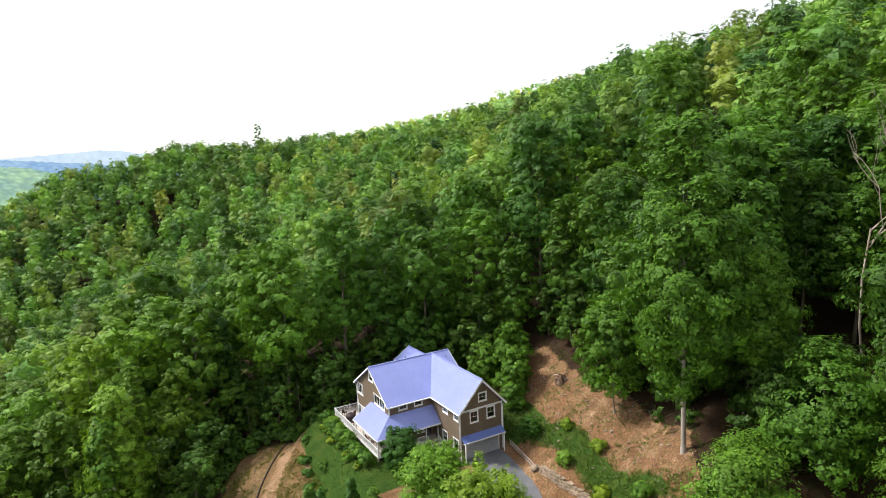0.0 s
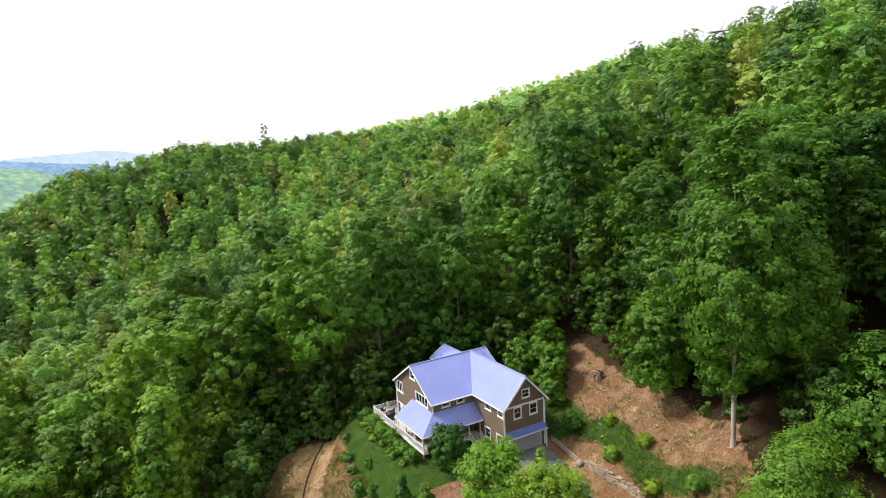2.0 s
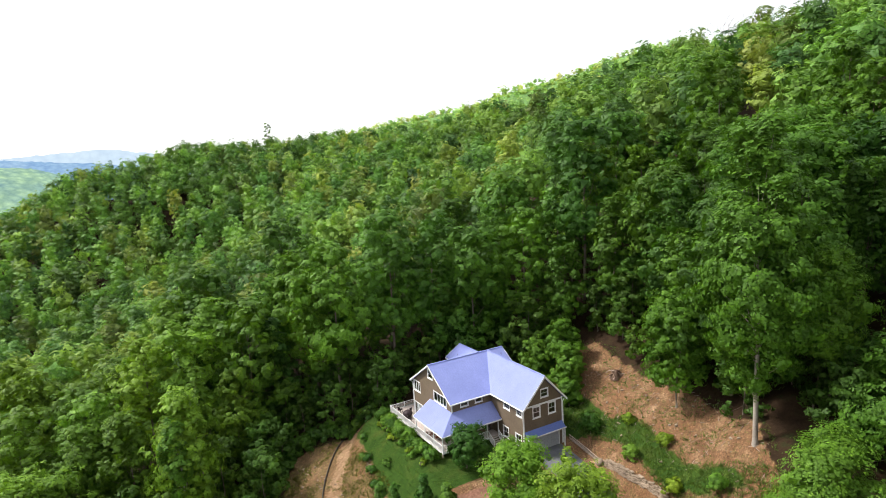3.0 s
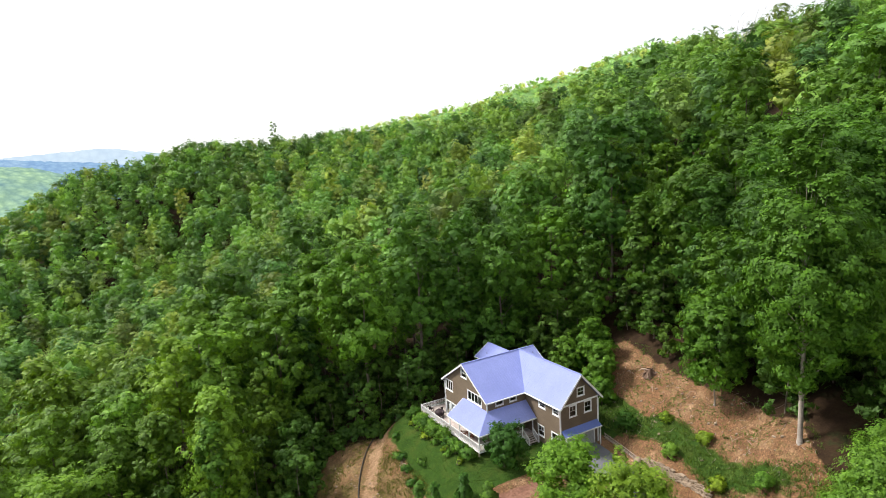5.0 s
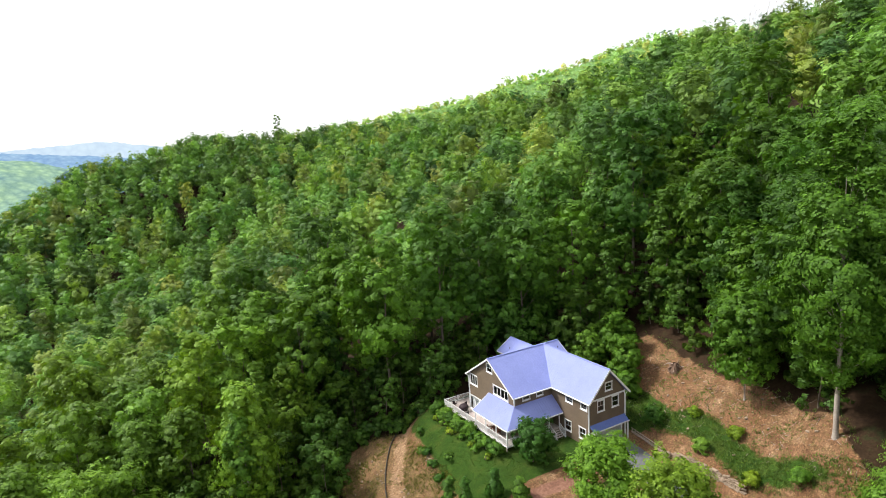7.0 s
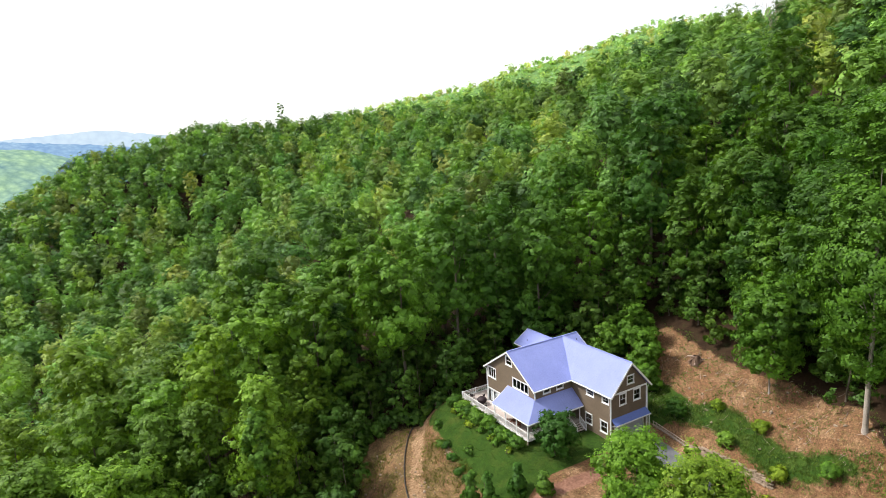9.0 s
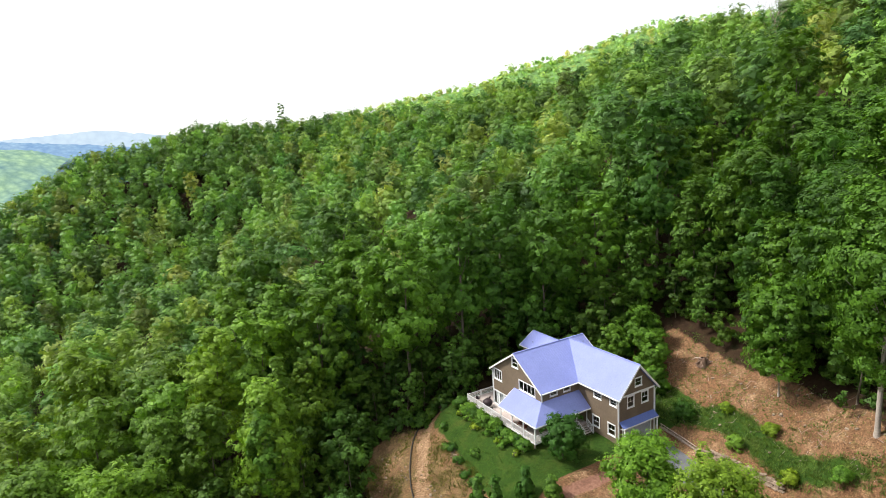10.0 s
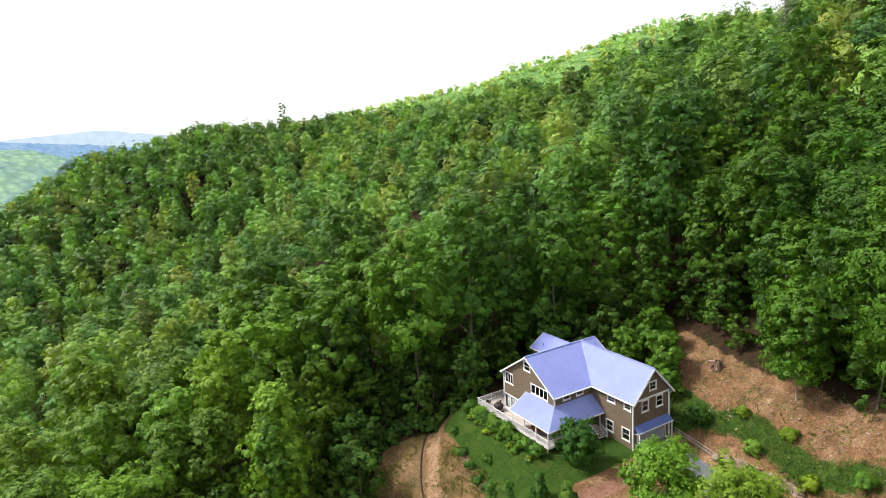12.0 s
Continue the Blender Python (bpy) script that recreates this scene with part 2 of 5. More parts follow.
def ground_material():
    """Forest floor, lawn and bare clay, mixed by the plan's own zones and broken up by noise."""
    m, n, l, b = shader("ground", 0.95, 0.0, 0.15)
    p = place(n)
    zone = n.new("ShaderNodeVertexColor")
    zone.layer_name = "zone"
    part_of = n.new("ShaderNodeSeparateColor")
    l.new(zone.outputs["Color"], part_of.inputs[0])
    fine, mid, big = noisy(n, l, p, 3.2, 8, 0.7), noisy(n, l, p, 0.55, 6, 0.65), noisy(n, l, p, 0.13, 4)
    floor = ramp(n, l, mid, [(0.3, (0.02, 0.011, 0.006)), (0.55, (0.034, 0.02, 0.01)), (0.75, (0.02, 0.036, 0.01))])
    grass = ramp(n, l, mid, [(0.25, (0.016, 0.042, 0.005)), (0.5, (0.028, 0.064, 0.007)), (0.75, (0.062, 0.084, 0.014))])
    clay = ramp(n, l, mid, [(0.25, (0.085, 0.045, 0.022)), (0.48, (0.175, 0.1, 0.052)), (0.7, (0.34, 0.22, 0.13))])
    clay = blend(n, l, ramp(n, l, big, [(0.35, (0, 0, 0)), (0.65, (1, 1, 1))]), clay, (0.165, 0.084, 0.042))
    straw = noisy(n, l, p, 1.3, 6, 0.7)
    clay = blend(n, l, ramp(n, l, straw, [(0.5, (0, 0, 0)), (0.66, (0.57, 0.57, 0.57))]), clay, (0.105, 0.098, 0.03))
    field = n.new("ShaderNodeMath")
    field.operation = "MULTIPLY"
    l.new(zone.outputs["Alpha"], field.inputs[0])
    l.new(ramp(n, l, noisy(n, l, p, 0.35, 5, 0.6), [(0.36, (0, 0, 0)), (0.58, (1, 1, 1))]), field.inputs[1])
    clay = blend(n, l, field.outputs[0], clay, ramp(n, l, straw, [(0.3, (0.07, 0.068, 0.018)), (0.55, (0.135, 0.092, 0.04)), (0.75, (0.22, 0.165, 0.065))]))
    red = ramp(n, l, mid, [(0.3, (0.15, 0.072, 0.048)), (0.7, (0.27, 0.145, 0.1))])

    def edge(channel, lo, hi, weight=0.75):
        k = n.new("ShaderNodeMath")
        k.operation = "MULTIPLY_ADD"
        l.new(mid, k.inputs[0])
        k.inputs[1].default_value = weight
        l.new(part_of.outputs[channel], k.inputs[2])
        return ramp(n, l, k.outputs[0], [(lo, (0, 0, 0)), (hi, (1, 1, 1))])

    worn = n.new("ShaderNodeAttribute")
    worn.attribute_name = "track"
    bare = n.new("ShaderNodeMath")
    bare.operation = "MULTIPLY_ADD"
    l.new(mid, bare.inputs[0])
    bare.inputs[1].default_value = 0.8
    l.new(worn.outputs["Fac"], bare.inputs[2])
    dirt = ramp(n, l, straw, [(0.3, (0.19, 0.11, 0.055)), (0.7, (0.33, 0.22, 0.13))])
    clay = blend(n, l, ramp(n, l, bare.outputs[0], [(0.72, (0, 0, 0)), (0.95, (1, 1, 1))]), clay, dirt)
    # bark chips and dry litter strewn on the clay
    chip = add(n, "ShaderNodeTexVoronoi", Scale=8.0, Randomness=1.0)
    l.new(p, chip.inputs["Vector"])
    shade = n.new("ShaderNodeSeparateColor")
    l.new(chip.outputs["Color"], shade.inputs[0])
    litter = ramp(n, l, shade.outputs[0], [(0.0, (0.55, 0.52, 0.5)), (0.3, (0.88, 0.87, 0.87)), (0.75, (1.04, 1.03, 1.03)), (0.92, (1.25, 1.27, 1.3)), (1.0, (1.7, 1.8, 1.9))])
    clay = blend(n, l, 1.0, clay, litter, "MULTIPLY")
    c = blend(n, l, edge(1, 0.78, 0.92), floor, clay)
    c = blend(n, l, edge(0, 0.78, 0.9), c, grass)
    c = blend(n, l, edge(2, 0.8, 0.9), c, red)
    c = blend(n, l, 1.0, c, ramp(n, l, fine, [(0.25, (0.5, 0.48, 0.46)), (0.75, (1.42, 1.42, 1.42))]), "MULTIPLY")
    l.new(c, b.inputs["Base Color"])
    relief(n, l, b, fine, 0.7, 0.12)
    return m


GROUND = ground_material()


def haze_glow_material(name, colour, top, grain=0.022, rough=1.0):
    """Far hills that glow by themselves: the haze of miles of air is painted into the colour, with a little texture of
    woods.
    """
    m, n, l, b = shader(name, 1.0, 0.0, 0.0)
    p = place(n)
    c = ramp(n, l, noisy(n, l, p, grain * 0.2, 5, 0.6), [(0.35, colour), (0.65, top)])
    # crown-like cells, their light tops and dark gaps painted into the glow
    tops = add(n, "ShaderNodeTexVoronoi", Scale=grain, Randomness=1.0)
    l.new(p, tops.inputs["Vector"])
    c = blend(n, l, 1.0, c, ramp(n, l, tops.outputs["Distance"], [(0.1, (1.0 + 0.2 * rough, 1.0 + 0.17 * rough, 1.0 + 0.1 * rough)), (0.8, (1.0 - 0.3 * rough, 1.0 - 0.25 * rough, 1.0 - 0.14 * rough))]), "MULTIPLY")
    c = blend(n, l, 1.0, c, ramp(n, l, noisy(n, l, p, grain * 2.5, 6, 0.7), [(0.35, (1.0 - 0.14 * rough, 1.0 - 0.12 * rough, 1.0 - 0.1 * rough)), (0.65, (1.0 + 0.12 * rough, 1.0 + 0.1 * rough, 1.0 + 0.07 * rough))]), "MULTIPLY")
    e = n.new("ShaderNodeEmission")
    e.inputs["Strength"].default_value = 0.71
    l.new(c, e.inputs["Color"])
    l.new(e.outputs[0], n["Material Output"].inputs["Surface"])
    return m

# ---- lie of the land ----
def smooth(a, b, v):
    t = np.clip((v - a) / (b - a), 0, 1)
    return t * t * (3 - 2 * t)


def curve(v, xs, zs):
    """A rounded profile through a few levels."""
    return sum(np.interp(v + d, xs, zs) for d in (-6, -3, 0, 3, 6)) / 5


def ripple(x, y, size):
    return np.sin(x / size + 1.7 * np.sin(y / size / 1.3)) * np.cos(y / size * 0.9 + 1.1 * np.sin(x / size * 0.7 + 2))


NEAR = ([-900, -300, -120, -51, -36, -26, -20, -14, 4, 12, 19, 60, 144, 300, 900], [-150, -95, -40, -15, -10.5, -6.6, -2.6, -0.9, -0.3, 4.8, 9.3, 28, 60.5, 94, 120])
MIDDLE = ([-900, -300, -73, -21, 34, 47, 81, 144, 300, 900], [-120, -80, -45, -31, -3, 5, 19, 50, 80, 100])
FAR = ([-900, -300, -160, -104, -82, -64, -40, -12, 8, 26, 46, 65, 144, 300, 900], [-80, -60, -32, -6, 4, 17, 21, 28, 36, 37, 33, 33, 33, 38, 60])


def wall_x(y):
    """The foot of the cut slope beside the driveway."""
    return np.interp(y, [-40, -30, -27, -21, -15.4, -8, 0], [2.4, 2.4, 2.3, 3.4, 4.6, 5.2, 6.0])


def drive_level(x, y):
    return -0.95 - 0.045 * np.clip(-14 - y, 0, 30) - 0.02 * np.clip(-6 - x, 0, 40)


def ground_z(x, y):
    x, y = np.asarray(x, float), np.asarray(y, float)
    z = curve(x, *NEAR)
    z = z + (curve(x, *MIDDLE) - z) * smooth(36, 118, y)
    z = z + (curve(x, *FAR) - z) * smooth(245, 405, y)
    z = z - 0.28 * np.clip(y - 425, 0, 700) - 0.25 * np.clip(-60 - y, 0, 400) * smooth(-20, -60, x)
    z = z - 9 * smooth(100, 150, x) * np.exp(-((y - 275) / 60) ** 2) + 2.8 * np.exp(-((x - 139) / 40) ** 2 - ((y - 88) / 36) ** 2)
    z = z - 0.3 * np.clip(0.8 * x + 0.55 * y - 170, 0, 500) * (1 - smooth(0.9, 1.5, y / np.maximum(x, 1)))
    z = z - 3.4 * np.exp(-((x - 138) / 45) ** 2 - ((y - 158) / 62) ** 2) - 3.5 * np.exp(-((x - 150) / 50) ** 2 - ((y - 290) / 60) ** 2)
    z = z - 7 * np.exp(-((x - 150) / 26) ** 2 - ((y - 55) / 26) ** 2) + 4.5 * np.exp(-((x - 135) / 32) ** 2 - ((y - 100) / 30) ** 2)
    away = np.hypot((x + 5) / 26, (y + 8) / 34)
    z = z + ripple(x, y, 13) * 0.9 * smooth(0.9, 1.8, away) + ripple(x, y, 47) * 3.2 * smooth(1.5, 4, away)
    # the cut slope on the uphill side
    slope = np.maximum((x - wall_x(y)) * 0.6, 0) + 0.55 * smooth(0, 0.9, x - wall_x(y)) - 0.6
    cut = smooth(2.0, 3.2, x) * smooth(-60, -46, y) * (1 - smooth(6, 16, y)) * (1 - smooth(16, 26, x))
    z = z + (slope + 0.2 * ripple(x, y, 2.7) * smooth(5, 8, x) - z) * cut
    z = z + 1.9 * smooth(-32, -38.5, y) * smooth(2.6, 5, x) * (1 - smooth(15, 25, x)) * smooth(-62, -48, y)
    # the level yard, the porch lawn and the bank below it
    yard = smooth(-20.5, -16.5, x) * (1 - smooth(3.2, 4.6, x - (wall_x(y) - 4.6))) * smooth(-44, -38, y) * (1 - smooth(11, 17, y))
    lawn = -0.75 - 0.05 * np.clip(-14 - x, 0, 8)
    edge = -15.6 - 1.0 * np.sin((x + 18) / 4)
    level = lawn + (drive_level(x, y) - lawn) * smooth(0.6, -1.6, y - np.where(x < -4.5, edge, -12))
    z = z + (level - z) * yard
    # a broad shoulder west of the lawn that carries the farm track
    track = np.interp(y, [-20, 0, 6, 11, 15, 20], [-36, -29.6, -27, -23.8, -20.3, -17])
    shelf = np.interp(y, [-20, 0, 15, 22], [-5.2, -5.4, -5.6, -5.2])
    near_track = np.exp(-((x - track - 0.5) / 4.5) ** 2) * smooth(-30, -18, y) * (1 - smooth(18, 26, y))
    z = z + (shelf - z) * 0.75 * near_track
    return z


def level_at(x, y):
    return float(ground_z(x, y))


def clearing(x, y):
    """Above 1 outside the cleared ground round the house."""
    x, y = np.asarray(x, float), np.asarray(y, float)
    west = np.interp(y, [-60, -25, -8, 0, 9.5, 15, 18], [-37, -40, -40, -38, -33, -30.5, -28])
    east = np.interp(y, [-60, -46, -38, -28, -20, -12, -4, 3, 8], [3, 7, 14, 16, 16.5, 18.5, 20.5, 12, 6])
    north = np.interp(x, [-30, -28, -23, -18, -14, -8, 5, 14, 22], [17, 18, 15.5, 14.6, 13, 14, 13, 8, 0])
    inside = np.minimum(np.minimum(x - west, east - x), np.minimum(north - y, y + 62))
    return 1 - inside / 10


def build_ground():
    def spread(lo, hi, step, far):
        mid = list(np.arange(lo, hi + 0.01, step))
        out, d = [], step
        while (out[-1] if out else hi) < far:
            d = min(d * 1.09, 90)
            out.append((out[-1] if out else hi) + d)
        back, d = [], step
        while (back[-1] if back else lo) > -far:
            d = min(d * 1.09, 90)
            back.append((back[-1] if back else lo) - d)
        return np.array(back[::-1] + mid + out)

    xs, ys = spread(-40, 26, 0.55, 3600), spread(-48, 22, 0.55, 3600)
    gx, gy = np.meshgrid(xs, ys)
    gz = ground_z(gx, gy)
    nx, ny = len(xs), len(ys)
    mesh = bpy.data.meshes.new("ground")
    i = np.arange(nx * ny).reshape(ny, nx)
    quads = np.stack([i[:-1, :-1], i[:-1, 1:], i[1:, 1:], i[1:, :-1]], -1).reshape(-1, 4)
    fill(mesh, np.stack([gx, gy, gz], -1).reshape(-1, 3), quads)
    mesh.polygons.foreach_set("use_smooth", np.ones(len(quads), bool))
    x, y = gx.ravel(), gy.ravel()
    inside = 1 - clearing(x, y)
    lawn = smooth(-22.5, -20, x - 0.16 * (y + 4)) * (1 - smooth(-3, -2, x)) * smooth(-15.6, -14.6, y) * (1 - smooth(11.5, 13, y)) * 0.75
    strip = np.exp(-((x - wall_x(y) - 3.9 + 1.1 * np.sin(y / 3.1)) / 2.3) ** 2) * smooth(-46, -36, y) * (1 - smooth(-12, -8, y)) * 0.8
    tufts = 0.2 * smooth(0.0, 0.3, inside) * (1 - smooth(-3, 3, x))
    weeds = 0.3 * smooth(8, 12, x) * np.exp(-((y + 14) / 6) ** 2) * (1 - smooth(13, 17, x))
    behind = 0.6 * smooth(4.2, 5.2, x) * (1 - smooth(8.5, 10.5, x)) * smooth(-17, -14.5, y) * (1 - smooth(2, 5, y))
    grass = np.clip(lawn + strip + tufts + weeds + behind, 0, 1)
    clay = smooth(-0.12, 0.22, inside) * 0.8
    red = np.exp(-((y + 17.0 + 1.0 * np.sin((x + 18) / 4)) / 1.3) ** 2) * smooth(-26, -22, x) * (1 - smooth(-6, -4, x)) * 0.8
    red = np.maximum(red, 0.5 * np.exp(-((x + 33) / 3) ** 2 - ((y - 4) / 6) ** 2))
    col = np.stack([grass, clay, red, 0.8 * smooth(-18, -22, x)], -1)
    attr = mesh.color_attributes.new("zone", "FLOAT_COLOR", "POINT")
    attr.data.foreach_set("color", col.astype(np.float32).ravel())
    worn = np.interp(y, [-20, 1.5, 6, 10.3, 13.8, 16], [-38, -29.3, -26.5, -24, -20.8, -18.5]) + 2.3
    track = 0.75 * np.exp(-((x - worn) / 1.5) ** 2) * smooth(-40, -20, y) * (1 - smooth(13, 15.5, y)) + 0.3 * np.exp(-((x + 31) / 2.2) ** 2 - ((y - 8) / 5) ** 2)
    mesh.attributes.new("track", "FLOAT", "POINT").data.foreach_set("value", track.astype(np.float32))
    mesh.materials.append(GROUND)
    return tagged(new("ground", mesh), "wooded hillside with a grass lawn and bare clay banks", "ground", kind="structure")


def fill(mesh, verts, faces):
    """Verts and faces of one size into a mesh, by arrays."""
    verts, faces = np.asarray(verts, np.float32), np.asarray(faces, np.int32)
    k = faces.shape[1]
    mesh.vertices.add(len(verts))
    mesh.vertices.foreach_set("co", verts.ravel())
    mesh.loops.add(faces.size)
    mesh.loops.foreach_set("vertex_index", faces.ravel())
    mesh.polygons.add(len(faces))
    mesh.polygons.foreach_set("loop_start", np.arange(0, faces.size, k, dtype=np.int32))
    mesh.update(calc_edges=True)
    mesh.validate()


ground = build_ground()


# ---- far hills ----
def far_hill(name, label, distance, ends, heights, material, depth=260, foot=-160, seed=1):
    """A long ridge of hills across the view: heading from ends[0] to ends[1] degrees from the x axis, crest by heights."""
    rng = np.random.default_rng(seed)
    n, m = 300, 40
    a = np.radians(np.linspace(ends[0], ends[1], n))
    crest = np.interp(np.linspace(0, 1, n), np.linspace(0, 1, len(heights)), heights)
    crest = np.convolve(np.pad(crest, 4, "edge"), np.ones(9) / 9, "valid") + rng.normal(0, 1, n) * distance * 0.0004
    back = np.linspace(-1, 1, m)[:, None]
    r = distance + depth * back + 0 * a
    x, y = -52 + r * np.cos(a), -76 + r * np.sin(a)
    wave = depth / 9
    roll = ripple(x + 31 * seed, y, wave) + 0.5 * ripple(x, y + 17 * seed, wave * 0.43)
    z = crest + (foot - crest) * np.abs(back) ** 1.25 + roll * np.minimum(np.abs(back) * 3, 1) * (crest - foot) * 0.05
    v = np.stack([x, y, z], -1).reshape(-1, 3)
    i = np.arange(m * n).reshape(m, n)
    q = np.stack([i[:-1, :-1], i[:-1, 1:], i[1:, 1:], i[1:, :-1]], -1).reshape(-1, 4)
    mesh = bpy.data.meshes.new(name)
    fill(mesh, v, q)
    mesh.polygons.foreach_set("use_smooth", np.ones(len(q), bool))
    mesh.materials.append(material)
    return tagged(new(name, mesh), label, "hills", kind="structure")


def crest_line(lo, hi, bearings, heights):
    return [float(np.interp(lo + (hi - lo) * k / 40, bearings, heights)) for k in range(41)]


# these hills light themselves; their haze is only colour
far_hill("backdrop_mountains", "pale blue mountains far off, haze painted in their glow", 4200, (60, 130), crest_line(60, 130, [60, 80, 85, 88, 90, 93, 96, 100, 110, 130], [80, 90, 116, 162, 155, 142, 124, 128, 150, 170]), haze_glow_material("haze_glow_far", (0.66, 0.82, 0.98), (0.72, 0.87, 1.0), 0.022, 0.25), 400, -420, 3)
far_hill("backdrop_hills", "blue wooded hills, haze painted in their glow", 2900, (72, 130), crest_line(72, 130, [72, 80, 88, 90, 93, 95, 97, 105, 130], [34, 38, 58, 74, 86, 96, 112, 120, 128]), haze_glow_material("haze_glow_middle", (0.3, 0.5, 0.78), (0.42, 0.62, 0.84), 0.05, 0.6), 700, -420, 5)
far_hill("backdrop_valley", "green wooded hills across the valley, haze painted in their glow", 1500, (84, 130), crest_line(84, 130, [84, 90, 92, 93, 95, 97, 105, 130], [-10, 20, 38, 50, 58, 60, 62, 64]), haze_glow_material("haze_glow_near", (0.3, 0.5, 0.48), (0.5, 0.74, 0.46), 0.07), 600, -320, 9)
far_hill("backdrop_spur", "blue-grey wooded spur behind the hillside, haze painted in its glow", 900, (87, 100), crest_line(87, 100, [87, 90.9, 91.8, 92.8, 94, 100], [44, 40, 35, 20, -14, -60]), haze_glow_material("haze_glow_spur", (0.19, 0.29, 0.45), (0.34, 0.47, 0.55), 0.09), 150, -160, 12)
CREST = ([20, 30, 38, 41, 44, 48, 54, 57, 62, 70, 80], [150, 156, 160, 161, 152, 132, 117, 98, 88, 64, 20])
far_hill("backdrop_ridge", "wooded ridge beyond the hillside, sun and haze painted in", 900, (18, 82), crest_line(18, 82, *CREST), LEAF_RIDGE, 240, -60, 7)

# ---- trees ----
def thing(name, label, category, m=None, group=""):
    ob = new(name)
    ob.matrix_world = m if m is not None else Matrix()
    return tagged(ob, label, category, group)


def part(name, mesh, material, parent, label=""):
    """One mesh object under a thing or a part."""
    if material is not None and not mesh.materials:
        mesh.materials.append(material)
    ob = new(name, mesh)
    ob.parent = parent
    return tagged(ob, label) if label else ob


def unit(v):
    return v / np.maximum(np.linalg.norm(v, axis=-1, keepdims=True), 1e-9)


def sprays(rng, centres, radii, count, size, up=0.25, flat=0.8, sink=0.3, heart=None, twig=0.6, each=20, dome=0.5):
    """Leaf sprays, each one three-cornered leaf face, gathered in rounded twig clusters over the outer shell of the boughs;
    heart: the middle of the whole crown."""
    w = radii ** 2
    k = max(count // each, 4)
    pick = rng.choice(len(centres), k, p=w / w.sum())
    d = unit(rng.normal(0, 1, (k, 3)) + np.array([0, 0, up]))
    d[:, 2] = np.where(d[:, 2] < -0.5, -d[:, 2], d[:, 2])
    reach = radii[pick] * (1.1 - sink * 0.6 * rng.random(k) ** 1.5)
    knot = centres[pick] + d * reach[:, None] * np.array([1, 1, flat])
    out = d if heart is None else unit(d * 0.5 + unit(knot - heart))
    tr = twig * (0.6 + 0.8 * rng.random(k))
    knot, out, tr = np.repeat(knot, each, 0), np.repeat(out, each, 0), np.repeat(tr, each)
    n = len(knot)
    e = unit(rng.normal(0, 1, (n, 3)) + out * 0.5 + np.array([0, 0, 0.45]))
    c = knot + e * (tr * (0.45 + 0.65 * rng.random(n)))[:, None] * np.array([1, 1, 0.7])
    nrm = unit(e * (1.4 - dome) + out * dome + np.array([0, 0, 0.2]) + rng.normal(0, 0.14, (n, 3)))
    t = unit(np.cross(nrm, rng.normal(0, 1, (n, 3))))
    b = np.cross(nrm, t)
    s = size * (0.55 + 0.8 * rng.random(n) ** 1.5)[:, None]
    v = np.stack([c + t * s * 0.85, c - t * s * 0.45 + b * s * 0.55, c - t * s * 0.4 - b * s * 0.6], 1)
    return v.reshape(-1, 3), np.arange(n * 3).reshape(-1, 3)


ICO = {}


def icosphere(level=1):
    if level not in ICO:
        bm = bmesh.new()
        bmesh.ops.create_icosphere(bm, subdivisions=level, radius=1)
        bm.verts.ensure_lookup_table()
        ICO[level] = (np.array([v.co[:] for v in bm.verts]), np.array([[v.index for v in f.verts] for f in bm.faces]))
        bm.free()
    return ICO[level]


def cores(rng, centres, radii, scale=0.75, flat=0.8, each=36, wide=0.38):
    """The dense inside of each bough: broad overlapping sprays facing every way."""
    n = len(centres) * each
    c0, r0 = np.repeat(centres, each, 0), np.repeat(radii, each)
    d = unit(rng.normal(0, 1, (n, 3)))
    c = c0 + d * (r0 * scale * (0.55 + 0.45 * rng.random(n)))[:, None] * np.array([1, 1, flat])
    nrm = unit(d + rng.normal(0, 0.35, (n, 3)))
    t = unit(np.cross(nrm, rng.normal(0, 1, (n, 3))))
    b = np.cross(nrm, t)
    s = (r0 * wide * (0.8 + 0.4 * rng.random(n)))[:, None]
    v = np.stack([c + t * s * 0.85, c - t * s * 0.45 + b * s * 0.65, c - t * s * 0.4 - b * s * 0.7], 1)
    return v.reshape(-1, 3), np.arange(n * 3).reshape(-1, 3)


